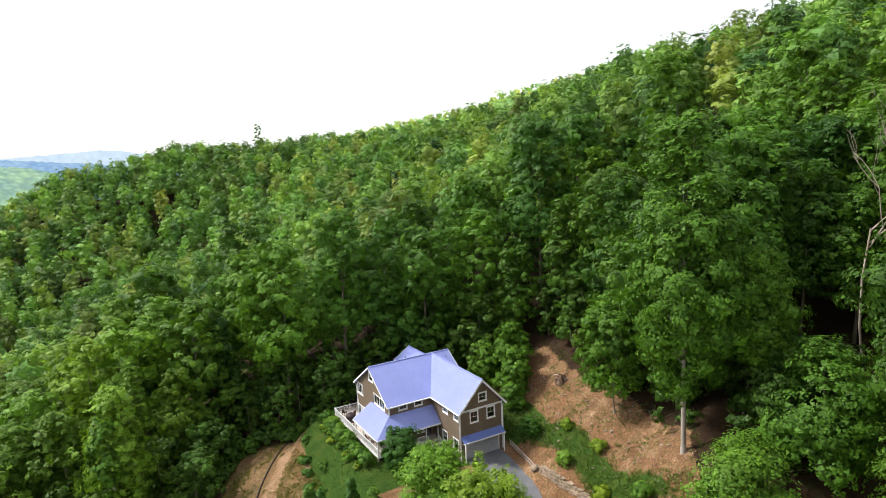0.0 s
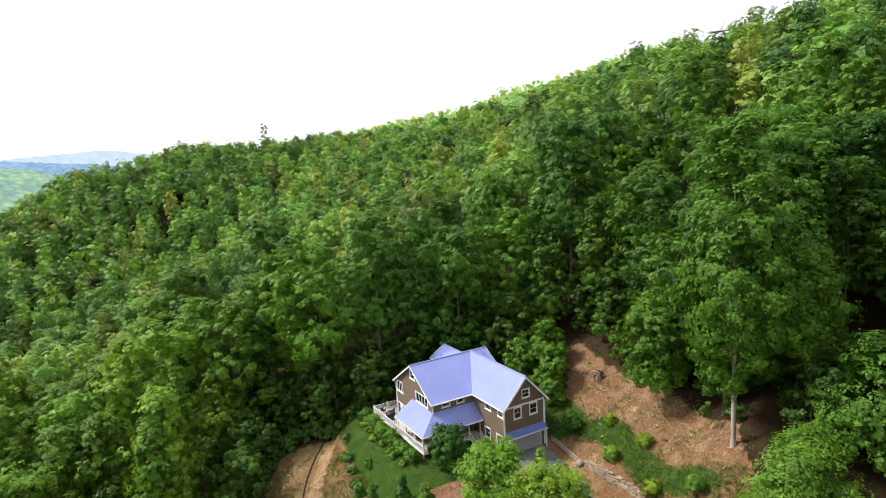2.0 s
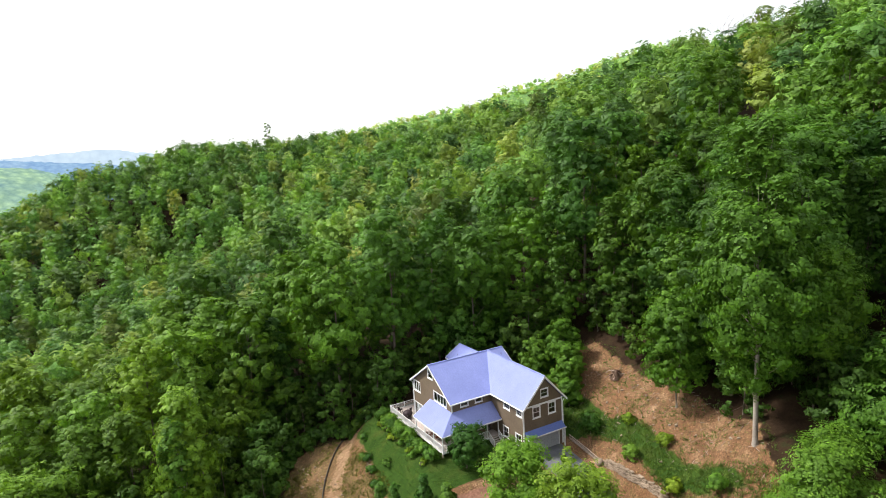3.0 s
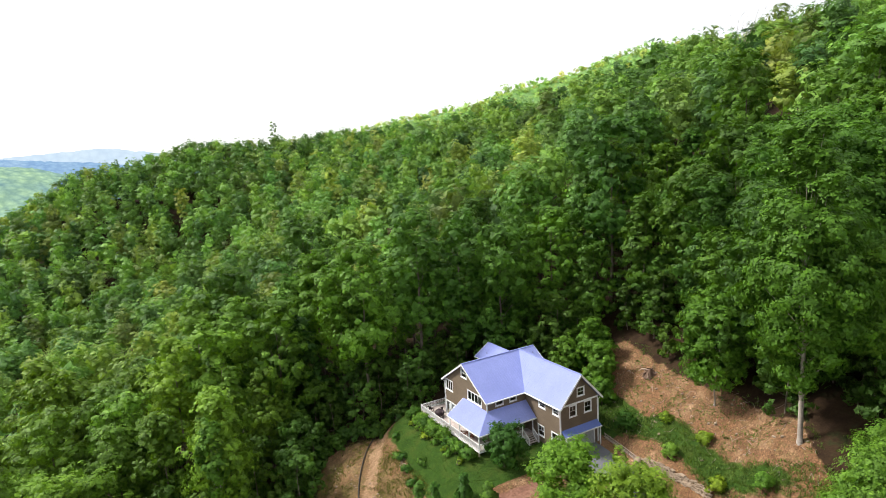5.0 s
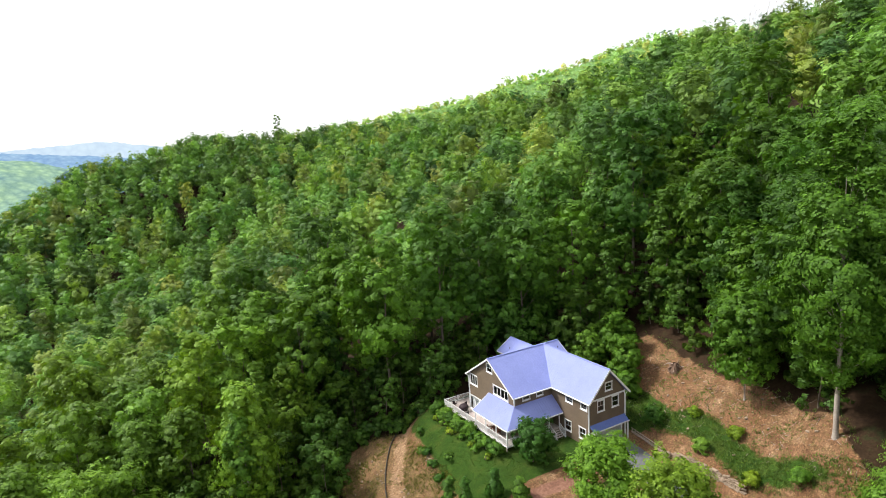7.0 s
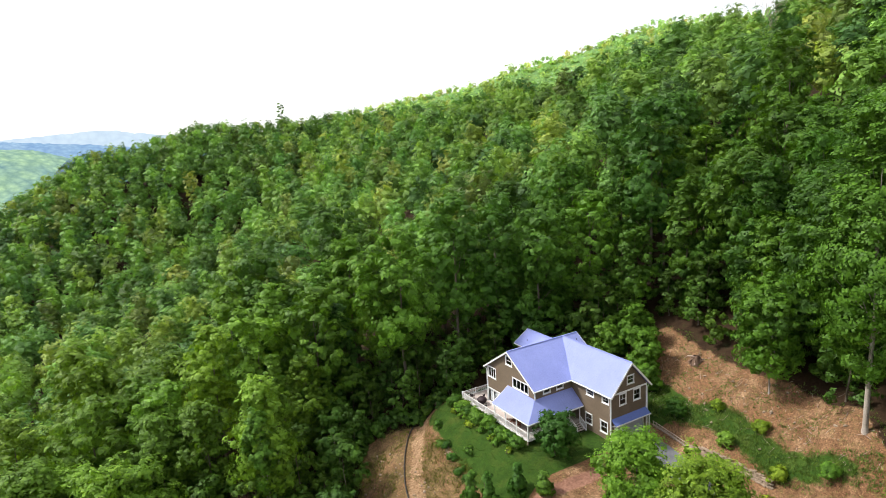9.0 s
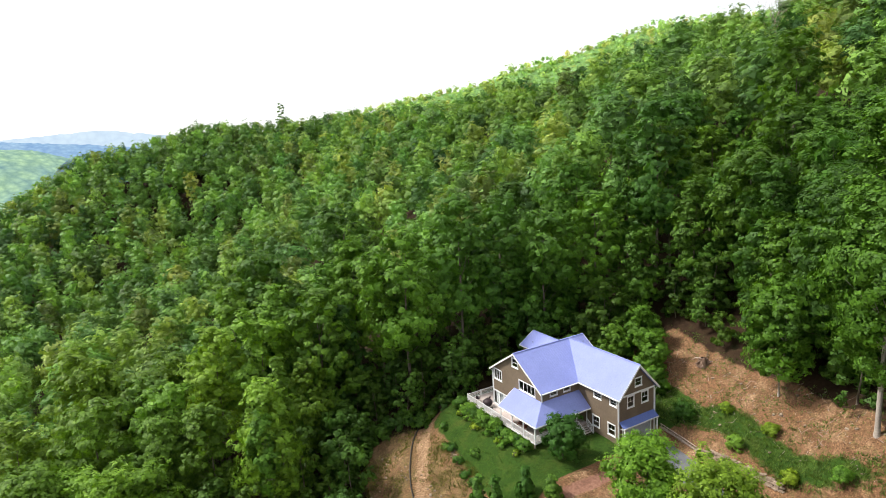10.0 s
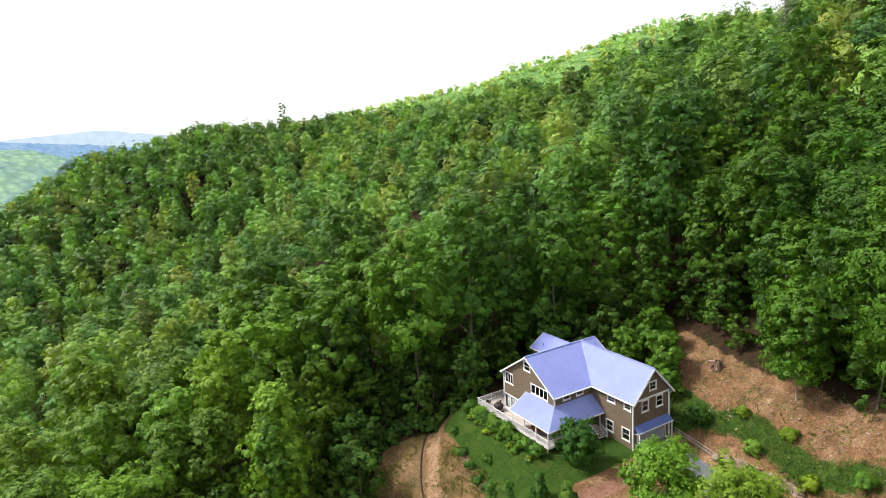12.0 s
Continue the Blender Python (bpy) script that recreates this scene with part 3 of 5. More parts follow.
def crown_mesh(name, rng, height, low, radius, boughs, leaves, size, material, profile="round", flat=0.8, core=0.7, spread=1.0, sink=0.3, clump=1.0):
    """A crown of rounded boughs carrying many leaf sprays; its outline is uneven and has gaps."""
    u = (np.arange(boughs) + rng.random(boughs)) / boughs
    if profile == "round":
        shape = np.sqrt(np.clip(1 - (2 * np.clip(u * 0.92 + 0.06, 0, 1) - 0.85) ** 2 / 1.5, 0.05, 1))
    elif profile == "tall":
        shape = np.clip(1.05 - 0.75 * u ** 1.5, 0.1, 1) * (0.4 + 0.6 * np.clip(u * 4, 0, 1))
    elif profile == "cone":
        shape = np.clip(1.02 - u, 0.03, 1)
    else:
        shape = np.sqrt(np.clip(1 - u ** 2, 0.05, 1))
    a = np.arange(boughs) * 2.39996 + rng.normal(0, 0.5, boughs)
    rad = radius * shape * (0.55 + 0.45 * rng.random(boughs)) * spread
    br = radius * clump * (0.27 + 0.17 * rng.random(boughs)) * (0.6 + 0.4 * shape)
    rad = np.maximum(rad - br * 0.6, 0)
    z = low + (height - low) * u
    c = np.stack([rad * np.cos(a), rad * np.sin(a), np.minimum(z, height - br * flat * 0.9)], -1)
    c += rng.normal(0, 0.06 * radius, c.shape)
    v, q = sprays(rng, c, br, leaves, size, flat=flat, sink=sink, heart=np.array([0, 0, low + (height - low) * 0.45]), twig=0.1 * radius + 0.1, dome=0.8)
    cv, ct = cores(rng, c, br, core, flat)
    mesh = bpy.data.meshes.new(name)
    fill(mesh, np.concatenate([v, cv]), np.concatenate([q, ct + len(v)]))
    mesh.polygons.foreach_set("use_smooth", np.ones(len(mesh.polygons), bool))
    mesh.materials.append(material)
    return mesh, c, br


def limb(v, f, a, b, ra, rb, sides=6, rings=3, bend=0.0, rng=None):
    """A tapered, slightly bent round limb from a to b."""
    a, b = np.array(a, float), np.array(b, float)
    d = unit(b - a)
    s = unit(np.cross(d, [0.3, 0.9, 0.2]))
    t = np.cross(d, s)
    off = rng.normal(0, bend, 3) if rng is not None and bend else np.zeros(3)
    start = len(v)
    for k in range(rings + 1):
        u = k / rings
        c = a + (b - a) * u + off * math.sin(math.pi * u)
        r = ra + (rb - ra) * u
        for j in range(sides):
            g = 2 * math.pi * j / sides
            v.append(c + (s * math.cos(g) + t * math.sin(g)) * r)
    for k in range(rings):
        for j in range(sides):
            i, i2 = start + k * sides + j, start + k * sides + (j + 1) % sides
            f.append((i, i2, i2 + sides, i + sides))


def trunk_mesh(name, rng, height, radius, boughs, material, count=9, flare=1.5, reach=0.82, lean=0.4, limbs=None):
    """The trunk with its limbs; given a list, the limbs go there as meshes of their own."""
    v, f = [], []
    top = np.array([rng.normal(0, lean), rng.normal(0, lean), height * reach])
    mid = top * 0.45 + np.array([rng.normal(0, 0.25), rng.normal(0, 0.25), 0])
    limb(v, f, (0, 0, -0.6), (0, 0, 0.7), radius * flare, radius * 1.05, 8, 2)
    limb(v, f, (0, 0, 0.6), mid, radius * 1.05, radius * 0.72, 8, 4, 0.1, rng)
    limb(v, f, mid, top, radius * 0.72, radius * 0.15, 7, 4, 0.15, rng)
    order = rng.permutation(len(boughs))[:count]
    for i in order:
        c = boughs[i]
        k = np.clip(c[2] * 0.72 / top[2], 0.15, 0.95)
        base = mid * (k / 0.45) if k < 0.45 else mid + (top - mid) * (k - 0.45) / 0.55
        lv, lf = (v, f) if limbs is None else ([], [])
        limb(lv, lf, base, c, radius * 0.3 * (1.1 - k), radius * 0.06, 5, 3, 0.25, rng)
        if limbs is not None:
            lm = bpy.data.meshes.new("limb")
            fill(lm, np.array(lv), np.array(lf))
            lm.materials.append(material)
            limbs.append(lm)
    mesh = bpy.data.meshes.new(name)
    fill(mesh, np.array(v), np.array(f))
    mesh.polygons.foreach_set("use_smooth", np.ones(len(f), bool))
    mesh.materials.append(material)
    return mesh


def make_tree(name, label, rng, height, low, radius, boughs, leaves, size, m, trunk=0.3, material=None, bark=None, profile="round", group="", flat=0.8, core=0.7, spread=1.0, count=9, sink=0.3, clump=1.0, split=False):
    crown, c, br = crown_mesh("crown", rng, height, low, radius, boughs, leaves, size, material or LEAF, profile, flat, core, spread, sink, clump)
    limbs = [] if split else None
    stem = trunk_mesh("trunk", rng, height, trunk, c, bark or BARK, count, limbs=limbs)
    ob = thing(name, label, "tree", m, group)
    stem = part("trunk", stem, None, ob)
    for lm in limbs or []:
        part("limb", lm, None, stem)
    part("crown", crown, None, ob)
    return ob


def at_ground(x, y, turn=0.0, scale=1.0, sink=0.0, tilt=0.0):
    return pose(x, y, level_at(x, y) - sink, tilt, 0, turn) @ Matrix.Scale(scale, 4)


def plant_woods():
    """Forest trees round the clearing, each a thing of its own, and the low growth along the woods' edge."""
    rng = np.random.default_rng(11)
    spots = []
    step = 8.4
    for gx in np.arange(-118, 112, step):
        for gy in np.arange(-62, 118, step):
            x, y = gx + rng.uniform(-3.1, 3.1), gy + rng.uniform(-3.1, 3.1)
            q = rng.random()
            d = math.hypot(x + 52, y + 76)
            bearing = math.degrees(math.atan2(y + 76, x + 52))
            if d > REACH or d < 42 or bearing < 0 or bearing > 106:
                continue
            if clearing(x, y) < 1.08:
                continue
            # the trees that stand in the yard's own places
            if math.hypot(x - 11.7, y + 38.8) < 6.5 or math.hypot(x - 3, y + 51) < 10 or math.hypot(x - 16, y + 52) < 7.5 or math.hypot(x + 42, y - 16.5) < 4.5 or math.hypot(x - 22, y + 51) < 7:
                continue
            # the hollow west of the track has low growth only
            if -60 < x < -28 and -40 < y < 13 or x < -16 and y < 34 and clearing(x, y) < 1.6:
                continue
            spots.append((x, y, q, d))
    made = {}
    label = "tall broadleaf forest tree in full green leaf"
    for x, y, q, d in spots:
        k = int(q * 6) % 6
        edge = clearing(x, y) < 1.75
        fine = d < 104
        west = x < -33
        close = d < 78
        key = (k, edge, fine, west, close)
        h = 24.5 + 1.3 * k
        scale = rng.uniform(0.7, 1.16) * (0.92 if edge else 1.0)
        m = at_ground(x, y, rng.uniform(0, 360), scale, 0.3)
        if key in made:
            copy_thing(made[key], m).scale = [scale] * 3
        else:
            r2 = np.random.default_rng(100 + k + 10 * edge + 20 * fine + 40 * west)
            low = h * (0.2 if edge else 0.3)
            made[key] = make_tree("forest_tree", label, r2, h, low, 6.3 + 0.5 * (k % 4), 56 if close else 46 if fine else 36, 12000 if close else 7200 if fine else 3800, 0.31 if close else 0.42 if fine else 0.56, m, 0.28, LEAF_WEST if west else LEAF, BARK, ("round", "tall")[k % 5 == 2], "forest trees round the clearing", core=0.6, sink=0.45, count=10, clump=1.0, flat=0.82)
    low_made = []
    n = 0
    for gx in np.arange(-64, 46, 4.2):
        for gy in np.arange(-60, 46, 4.2):
            x, y = gx + rng.uniform(-1.8, 1.8), gy + rng.uniform(-1.8, 1.8)
            c = float(clearing(x, y))
            hollow = -62 < x < -30 and -10 < y < 16
            if not 0.93 < c < (3.6 if hollow else 2.8 if x > 8 and y < -28 else 2.7 if x < -14 and y > 8 else 2.3) or y < -52 or math.hypot(x - 3, y + 51) < 8 or math.hypot(x - 11.7, y + 38.8) < 4 or (x < -18 and c < 1.12):
                continue
            scale = rng.uniform(0.7, 1.25)
            m = at_ground(x, y, rng.uniform(0, 360), scale, 0.2)
            k = n % 4
            n += 1
            if k < len(low_made):
                copy_thing(low_made[k], m).scale = [scale] * 3
            else:
                low_made.append(make_tree("understorey_tree", "bushy green understorey tree at the woods' edge", np.random.default_rng(400 + k), 7.5 + 1.2 * k, 0.6, 3.0 + 0.2 * k, 18, 1300, 0.4, m, 0.1, LEAF_UNDER, BARK, "round", "understorey trees", core=0.7, sink=0.45, count=8))
    return spots, n


REACH = 136


def crowd(name, label, rng, sites, leaves, size, boughs, wide, material, low=0.58):
    """Many crowns of leaf sprays in one sheet of growth: sites of x, y, z, height, radius."""
    vs, qs, own, nv = [], [], [], 0
    for x, y, z, h, r in sites:
        u = np.arange(boughs) / max(boughs - 1, 1)
        a = np.arange(boughs) * 2.4 + rng.normal(0, 0.4, boughs) + h * 9
        br = r * wide * (0.85 + 0.3 * rng.random(boughs))
        rad = r * np.where(u == 0, 0.1, 0.3 + 0.24 * u) * (0.8 + 0.4 * rng.random(boughs))
        c = np.stack([x + rad * np.cos(a), y + rad * np.sin(a), z + h * (1 - (1 - low) * u ** 0.8) - br * 0.9], -1)
        heart = np.array([x, y, z + h * low])
        v, q = sprays(rng, c, br, leaves, size * 1.1, 0.5, 0.9, 0.3, heart, size * 1.15, 10, 1.05)
        cv, ct = cores(rng, c, br, 0.75, 0.9, 22, 0.52)
        vs += [v, cv]
        qs += [q + nv, ct + nv + len(v)]
        nv += len(v) + len(cv)
        own.append(np.full(len(v) + len(cv), rng.random()))
    mesh = bpy.data.meshes.new(name)
    fill(mesh, np.concatenate(vs), np.concatenate(qs))
    mesh.polygons.foreach_set("use_smooth", np.ones(len(mesh.polygons), bool))
    mesh.materials.append(material)
    mesh.attributes.new("plant", "FLOAT", "POINT").data.foreach_set("value", np.concatenate(own).astype(np.float32))
    print(name, len(sites), len(mesh.loops) - 2 * len(mesh.polygons))
    return tagged(new(name, mesh), label, "woods", kind="stuff")


def far_woods():
    rng = np.random.default_rng(23)
    for r0, r1, step, leaves, size, boughs, broad, low in ((REACH - 2, 215, 10.6, 1060, 0.72, 8, 0.56, 0.6), (215, 330, 11.2, 640, 0.88, 7, 0.58, 0.62), (330, 590, 10.2, 280, 1.1, 6, 0.62, 0.42)):
        sites = []
        for gx in np.arange(-190, 420, step):
            for gy in np.arange(-60, 470, step):
                x, y = gx + rng.uniform(-0.42, 0.42) * step, gy + rng.uniform(-0.42, 0.42) * step
                d = math.hypot(x + 52, y + 76)
                bearing = math.degrees(math.atan2(y + 76, x + 52))
                grow, wide = rng.random(), rng.random()
                if not r0 <= d < r1 or bearing < 10 or bearing > 106 or y > 445:
                    continue
                if bearing < 45 and d > 330 or bearing > 106 - (d - 140) * 0.004:
                    continue
                sites.append((x, y, level_at(x, y), (20 + 7 * grow if d > 360 else 18 + 10 * grow), step * ((0.56 if d > 330 else 0.46) + 0.24 * wide)))
        crowd("far_woods", "dense green broadleaf woods covering the hillside", rng, sites, leaves, size, boughs, broad, LEAF_FAR, low)
    # the woods go on below and behind
    sites = []
    for gx in np.arange(-260, 190, 9.5):
        for gy in np.arange(-290, 160, 9.5):
            x, y = gx + rng.uniform(-4, 4), gy + rng.uniform(-4, 4)
            d = math.hypot(x + 52, y + 76)
            bearing = math.degrees(math.atan2(y + 76, x + 52))
            if 0 <= bearing <= 112 and d > 30 or d > 215 or clearing(x, y) < 1.3:
                continue
            sites.append((x, y, level_at(x, y), 17 + 7 * rng.random(), 5 + 2 * rng.random()))
    crowd("near_woods", "dense green broadleaf woods on the lower hillside", rng, sites, 40, 2.8, 2, 0.6, LEAF_FAR, 0.35)
    sites = []
    for b in np.arange(30, 70, 0.42):
        for back in np.arange(-170, 10, 13):
            a = math.radians(b + rng.uniform(-0.2, 0.2))
            r = 900 + back + rng.uniform(-5, 5)
            z = np.interp(b, *CREST) - 3
            z = z + (-60 - z) * np.interp(abs(back) / 240, [0, 0.2, 0.55, 1], [0, 0.15, 0.55, 1])
            sites.append((-52 + r * math.cos(a), -76 + r * math.sin(a), z - 10, 17 + 6 * rng.random(), 6.5 + 2.5 * rng.random()))
    crowd("ridge_woods", "green woods on the ridge beyond, sun and haze painted in", rng, sites, 70, 2.0, 3, 0.6, LEAF_RIDGE)


near_spots, low_count = plant_woods()
far_woods()
print("near trees", len(near_spots), "understorey", low_count)

# ---- house ----
class Solid:
    """Collects boxes and prisms into one mesh."""

    def __init__(self):
        self.v, self.f = [], []

    def prism(self, bottom, top):
        k, s = len(bottom), len(self.v)
        self.v += [tuple(p) for p in bottom] + [tuple(p) for p in top]
        self.f.append(tuple(s + i for i in reversed(range(k))))
        self.f.append(tuple(s + k + i for i in range(k)))
        for i in range(k):
            j = (i + 1) % k
            self.f.append((s + i, s + j, s + k + j, s + k + i))
        return self

    def box(self, x0, y0, z0, x1, y1, z1):
        x0, x1, y0, y1, z0, z1 = min(x0, x1), max(x0, x1), min(y0, y1), max(y0, y1), min(z0, z1), max(z0, z1)
        return self.prism([(x0, y0, z0), (x1, y0, z0), (x1, y1, z0), (x0, y1, z0)], [(x0, y0, z1), (x1, y0, z1), (x1, y1, z1), (x0, y1, z1)])

    def beam(self, a, b, w, h, up=(0, 0, 1)):
        """A squared beam from a to b, w wide and h high."""
        a, b = Vector(a), Vector(b)
        d = (b - a).normalized()
        s = d.cross(Vector(up)).normalized()
        t = s.cross(d)
        q = [s * (w / 2) + t * (h / 2), -s * (w / 2) + t * (h / 2), -s * (w / 2) - t * (h / 2), s * (w / 2) - t * (h / 2)]
        return self.prism([a + c for c in q], [b + c for c in q])

    def mesh(self, name, material, bevel=0.0, weld=False):
        me = bpy.data.meshes.new(name)
        me.from_pydata(self.v, [], self.f)
        bm = bmesh.new()
        bm.from_mesh(me)
        if weld:
            bmesh.ops.remove_doubles(bm, verts=bm.verts, dist=0.001)
        bmesh.ops.recalc_face_normals(bm, faces=bm.faces)
        if bevel:
            bmesh.ops.bevel(bm, geom=list(bm.edges), offset=bevel, segments=1, affect="EDGES", clamp_overlap=True)
        bm.to_mesh(me)
        bm.free()
        me.materials.append(material)
        return me


house = thing("house", "two-storey brown-sided house with white trim and pale blue metal roof", "house", pose(0, 0, 0))
FLOOR, SLAB = 0.15, -0.95
RIDGE, PITCH, WING_PITCH = 10.4, 0.656, 1.06
EAVE = RIDGE - PITCH * 6.45


def main_top(y):
    return RIDGE - PITCH * abs(y) - 0.2


def wing_top(x):
    return RIDGE - WING_PITCH * abs(x) - 0.26


def wall(name, axis, at, span, z0, top, openings, thick=0.18, knots=(), material=None, label=""):
    """A wall in the plane axis = at, with openings (a, b, z0, z1) through it and a top that follows the roof."""
    cuts = sorted({span[0], span[1], *knots, *(o[0] for o in openings), *(o[1] for o in openings)})
    s = Solid()

    def piece(a, b, za0, zb0, za1, zb1):
        if za1 - za0 < 0.01 and zb1 - zb0 < 0.01:
            return
        def p(u, w, z):
            return (at + w, u, z) if axis == "x" else (u, at + w, z)
        s.prism([p(a, 0, za0), p(b, 0, zb0), p(b, thick, zb0), p(a, thick, za0)], [p(a, 0, za1), p(b, 0, zb1), p(b, thick, zb1), p(a, thick, za1)])

    for a, b in zip(cuts, cuts[1:]):
        mid = (a + b) / 2
        holes = sorted([o for o in openings if o[0] < mid < o[1]], key=lambda o: o[2])
        z = z0
        for o in holes:
            piece(a, b, z, z, o[2], o[2])
            z = o[3]
        piece(a, b, z, z, top(a), top(b))
    return part(name, s.mesh(name, material or SIDING, weld=True), None, house, label)


def window(axis, at, a, b, z0, z1, out, lights=1, bars=True, trim=0.13, door=False):
    """A white-trimmed window in the opening (a, b, z0, z1); out is the way it faces along its axis."""
    def p(u, w, z):
        return (at + out * w, u, z) if axis == "x" else (u, at + out * w, z)

    def slab(s, u0, u1, w0, w1, za, zb):
        q0, q1 = p(u0, w0, za), p(u1, w1, zb)
        s.box(*q0, *q1)

    name = "patio_door" if door else "window"
    s = Solid()
    slab(s, a, b, -0.1, 0.035, z1, z1 + trim)
    w = part(name, s.mesh(name, TRIM), None, house, "white framed patio door" if door else "white trimmed window with dark panes")
    for piece, *box in (("jamb", a - trim, a, -0.1, 0.035, z0 - 0.06, z1 + trim), ("jamb", b, b + trim, -0.1, 0.035, z0 - 0.06, z1 + trim),
                        ("apron", a - trim - 0.05, b + trim + 0.05, -0.1, 0.07, z0 - 0.16, z0 - 0.06), ("sill", a, b, -0.1, 0.03, z0 - 0.06, z0),
                        ("drip_cap", a - trim - 0.04, b + trim + 0.04, 0.0, 0.06, z1 + trim, z1 + trim + 0.05)):
        s = Solid()
        slab(s, *box)
        part(piece, s.mesh(piece, TRIM), None, w)
    width = (b - a) / lights
    for k in range(lights):
        u0, u1 = a + k * width, a + (k + 1) * width
        f, e = Solid(), 0.055 if not door else 0.09
        slab(f, u0, u0 + e, -0.09, -0.02, z0, z1)
        slab(f, u1 - e, u1, -0.09, -0.02, z0, z1)
        slab(f, u0 + e, u1 - e, -0.09, -0.02, z0, z0 + e)
        slab(f, u0 + e, u1 - e, -0.09, -0.02, z1 - e, z1)
        if bars:
            zm = (z0 + z1) / 2
            slab(f, u0 + e, u1 - e, -0.085, -0.025, zm - 0.025, zm + 0.025)
            um = (u0 + u1) / 2
            slab(f, um - 0.012, um + 0.012, -0.075, -0.035, zm + 0.025, z1 - e)
        part("sash", f.mesh("sash", TRIM), None, w)
        g = Solid()
        slab(g, u0 + e, u1 - e, -0.065, -0.055, z0 + e, z1 - e)
        pane = part("pane", g.mesh("pane", GLASS), None, w, "dark glass pane")
        pane.visible_shadow = False
    return (a, b, z0 - 0.06, z1)


def windows(axis, at, out, rows):
    return [window(axis, at, *r[:4], out, *r[4:]) for r in rows]


# west gable wall of the main block
west = windows("x", -10.6, -1, [
    (3.75, 5.65, 4.62, 6.2, 3, False), (-0.62, 0.78, 8.12, 9.4, 1, True),
    (-4.5, -0.85, 4.98, 6.38, 4, False), (2.0, 6.0, 0.22, 2.5, 3, False, 0.13, True)])
wall("wall_west", "x", -10.6, (-6.0, 6.0), FLOOR - 0.6, main_top, west, 0.18, (0,))
# long front wall above the porch
front = windows("y", -6.0, -1, [(-8.95, -7.75, 5.2, 5.82, 1, False), (-6.4, -5.28, 5.2, 5.82, 1, False), (-6.2, -5.2, 0.9, 2.1, 1, True), (-9.4, -8.2, 0.8, 2.2, 2, False)])
wall("wall_front", "y", -6.0, (-10.42, -3.5), FLOOR - 0.6, lambda x: main_top(6.0), front + [(-4.9, -3.95, FLOOR, 2.25)], 0.18)
wall("wall_rear", "y", 5.82, (-10.42, 2.3), FLOOR - 0.6, lambda x: main_top(6.0), [], 0.18)
wall("wall_east", "x", 2.32, (-6.0, 6.0), FLOOR - 0.9, main_top, [], 0.18, (0,))
# garage wing
side = windows("x", -3.5, -1, [(-10.5, -9.15, 4.8, 5.6, 1, True), (-13.4, -12.3, 4.75, 5.6, 1, True), (-10.1, -8.85, 0.3, 1.8, 1, True), (-13.15, -11.9, 0.18, 1.78, 1, True)])
wall("wall_wing_west", "x", -3.5, (-13.9, -6.0), SLAB - 0.3, lambda y: wing_top(3.5), side, 0.18)
gable = windows("y", -13.9, -1, [(-1.78, -0.6, 4.3, 5.82, 1, True), (1.02, 2.22, 4.3, 5.82, 1, True), (-0.28, 0.92, 7.08, 8.18, 1, True)])
DOOR = (-2.7, 2.75, SLAB, 1.45)
wall("wall_wing_gable", "y", -13.9, (-3.32, 3.32), SLAB - 0.3, wing_top, gable + [DOOR], 0.18, (0,))
wall("wall_wing_east", "x", 3.32, (-13.9, -4.7), SLAB - 0.3, lambda y: wing_top(3.5), [], 0.18)
# rear wing
wall("wall_back_wing_west", "x", -1.6, (5.9, 9.9), FLOOR - 2.0, lambda y: 6.75, windows("x", -1.6, -1, [(7.0, 8.2, 4.6, 6.0, 1, True)]), 0.18)
wall("wall_back_wing_gable", "y", 9.72, (-1.42, 3.6), FLOOR - 2.0, lambda x: 8.45 - 0.633 * abs(x - 1.0), [], 0.18, (1.0,))
wall("wall_back_wing_east", "x", 3.6, (5.2, 9.9), FLOOR - 2.0, lambda y: 6.75, [], 0.18)
# plain floors inside close the rooms
inner = Solid().box(-10.4, -5.8, 2.95, 2.3, 5.8, 3.15).box(-3.3, -13.7, 2.95, 3.3, -6.0, 3.15)
part("upper_floor", inner.mesh("upper_floor", ROOM), None, house)
part("foundation", Solid().box(-10.4, -5.8, FLOOR - 1.6, 2.3, 5.8, FLOOR - 0.05).box(-3.3, -13.7, SLAB - 0.3, 3.3, -6.0, SLAB - 0.02).mesh("foundation", CONCRETE), None, house, "grey concrete foundation")


def roof_plane(name, points, eave_dir, material, thick=0.16, seam=0.42, ribs=True, label=""):
    """A roof slab under the given outline, with raised standing seams running down the slope."""
    pts = [Vector(p) for p in points]
    n = Vector((0, 0, 0))
    for i in range(1, len(pts) - 1):
        n += (pts[i] - pts[0]).cross(pts[i + 1] - pts[0])
    n.normalize()
    if n.z < 0:
        n, pts = -n, pts[::-1]
    s = Solid().prism([p - Vector((0, 0, thick)) for p in pts], pts)
    slab = part(name, s.mesh(name, material), None, house, label)
    if not ribs:
        return slab
    along = Vector(eave_dir).normalized()
    down = n.cross(along).normalized()
    if down.z > 0:
        down = -down
    r = Solid()
    us = [p.dot(along) for p in pts]
    u = min(us) + 0.06
    while u < max(us):
        hits = []
        for p, q in zip(pts, pts[1:] + pts[:1]):
            up, uq = p.dot(along), q.dot(along)
            if (up - u) * (uq - u) < 0:
                hits.append(p + (q - p) * ((u - up) / (uq - up)))
        if len(hits) >= 2:
            hits.sort(key=lambda h: h.dot(down))
            a, b = hits[0], hits[-1]
            if (b - a).length > 0.15:
                r.beam(a + n * 0.008, b + n * 0.008, 0.026, 0.022, n)
        u += seam
    tagged(part("seams", r.mesh("seams", material), None, slab), kind="stuff")
    return slab


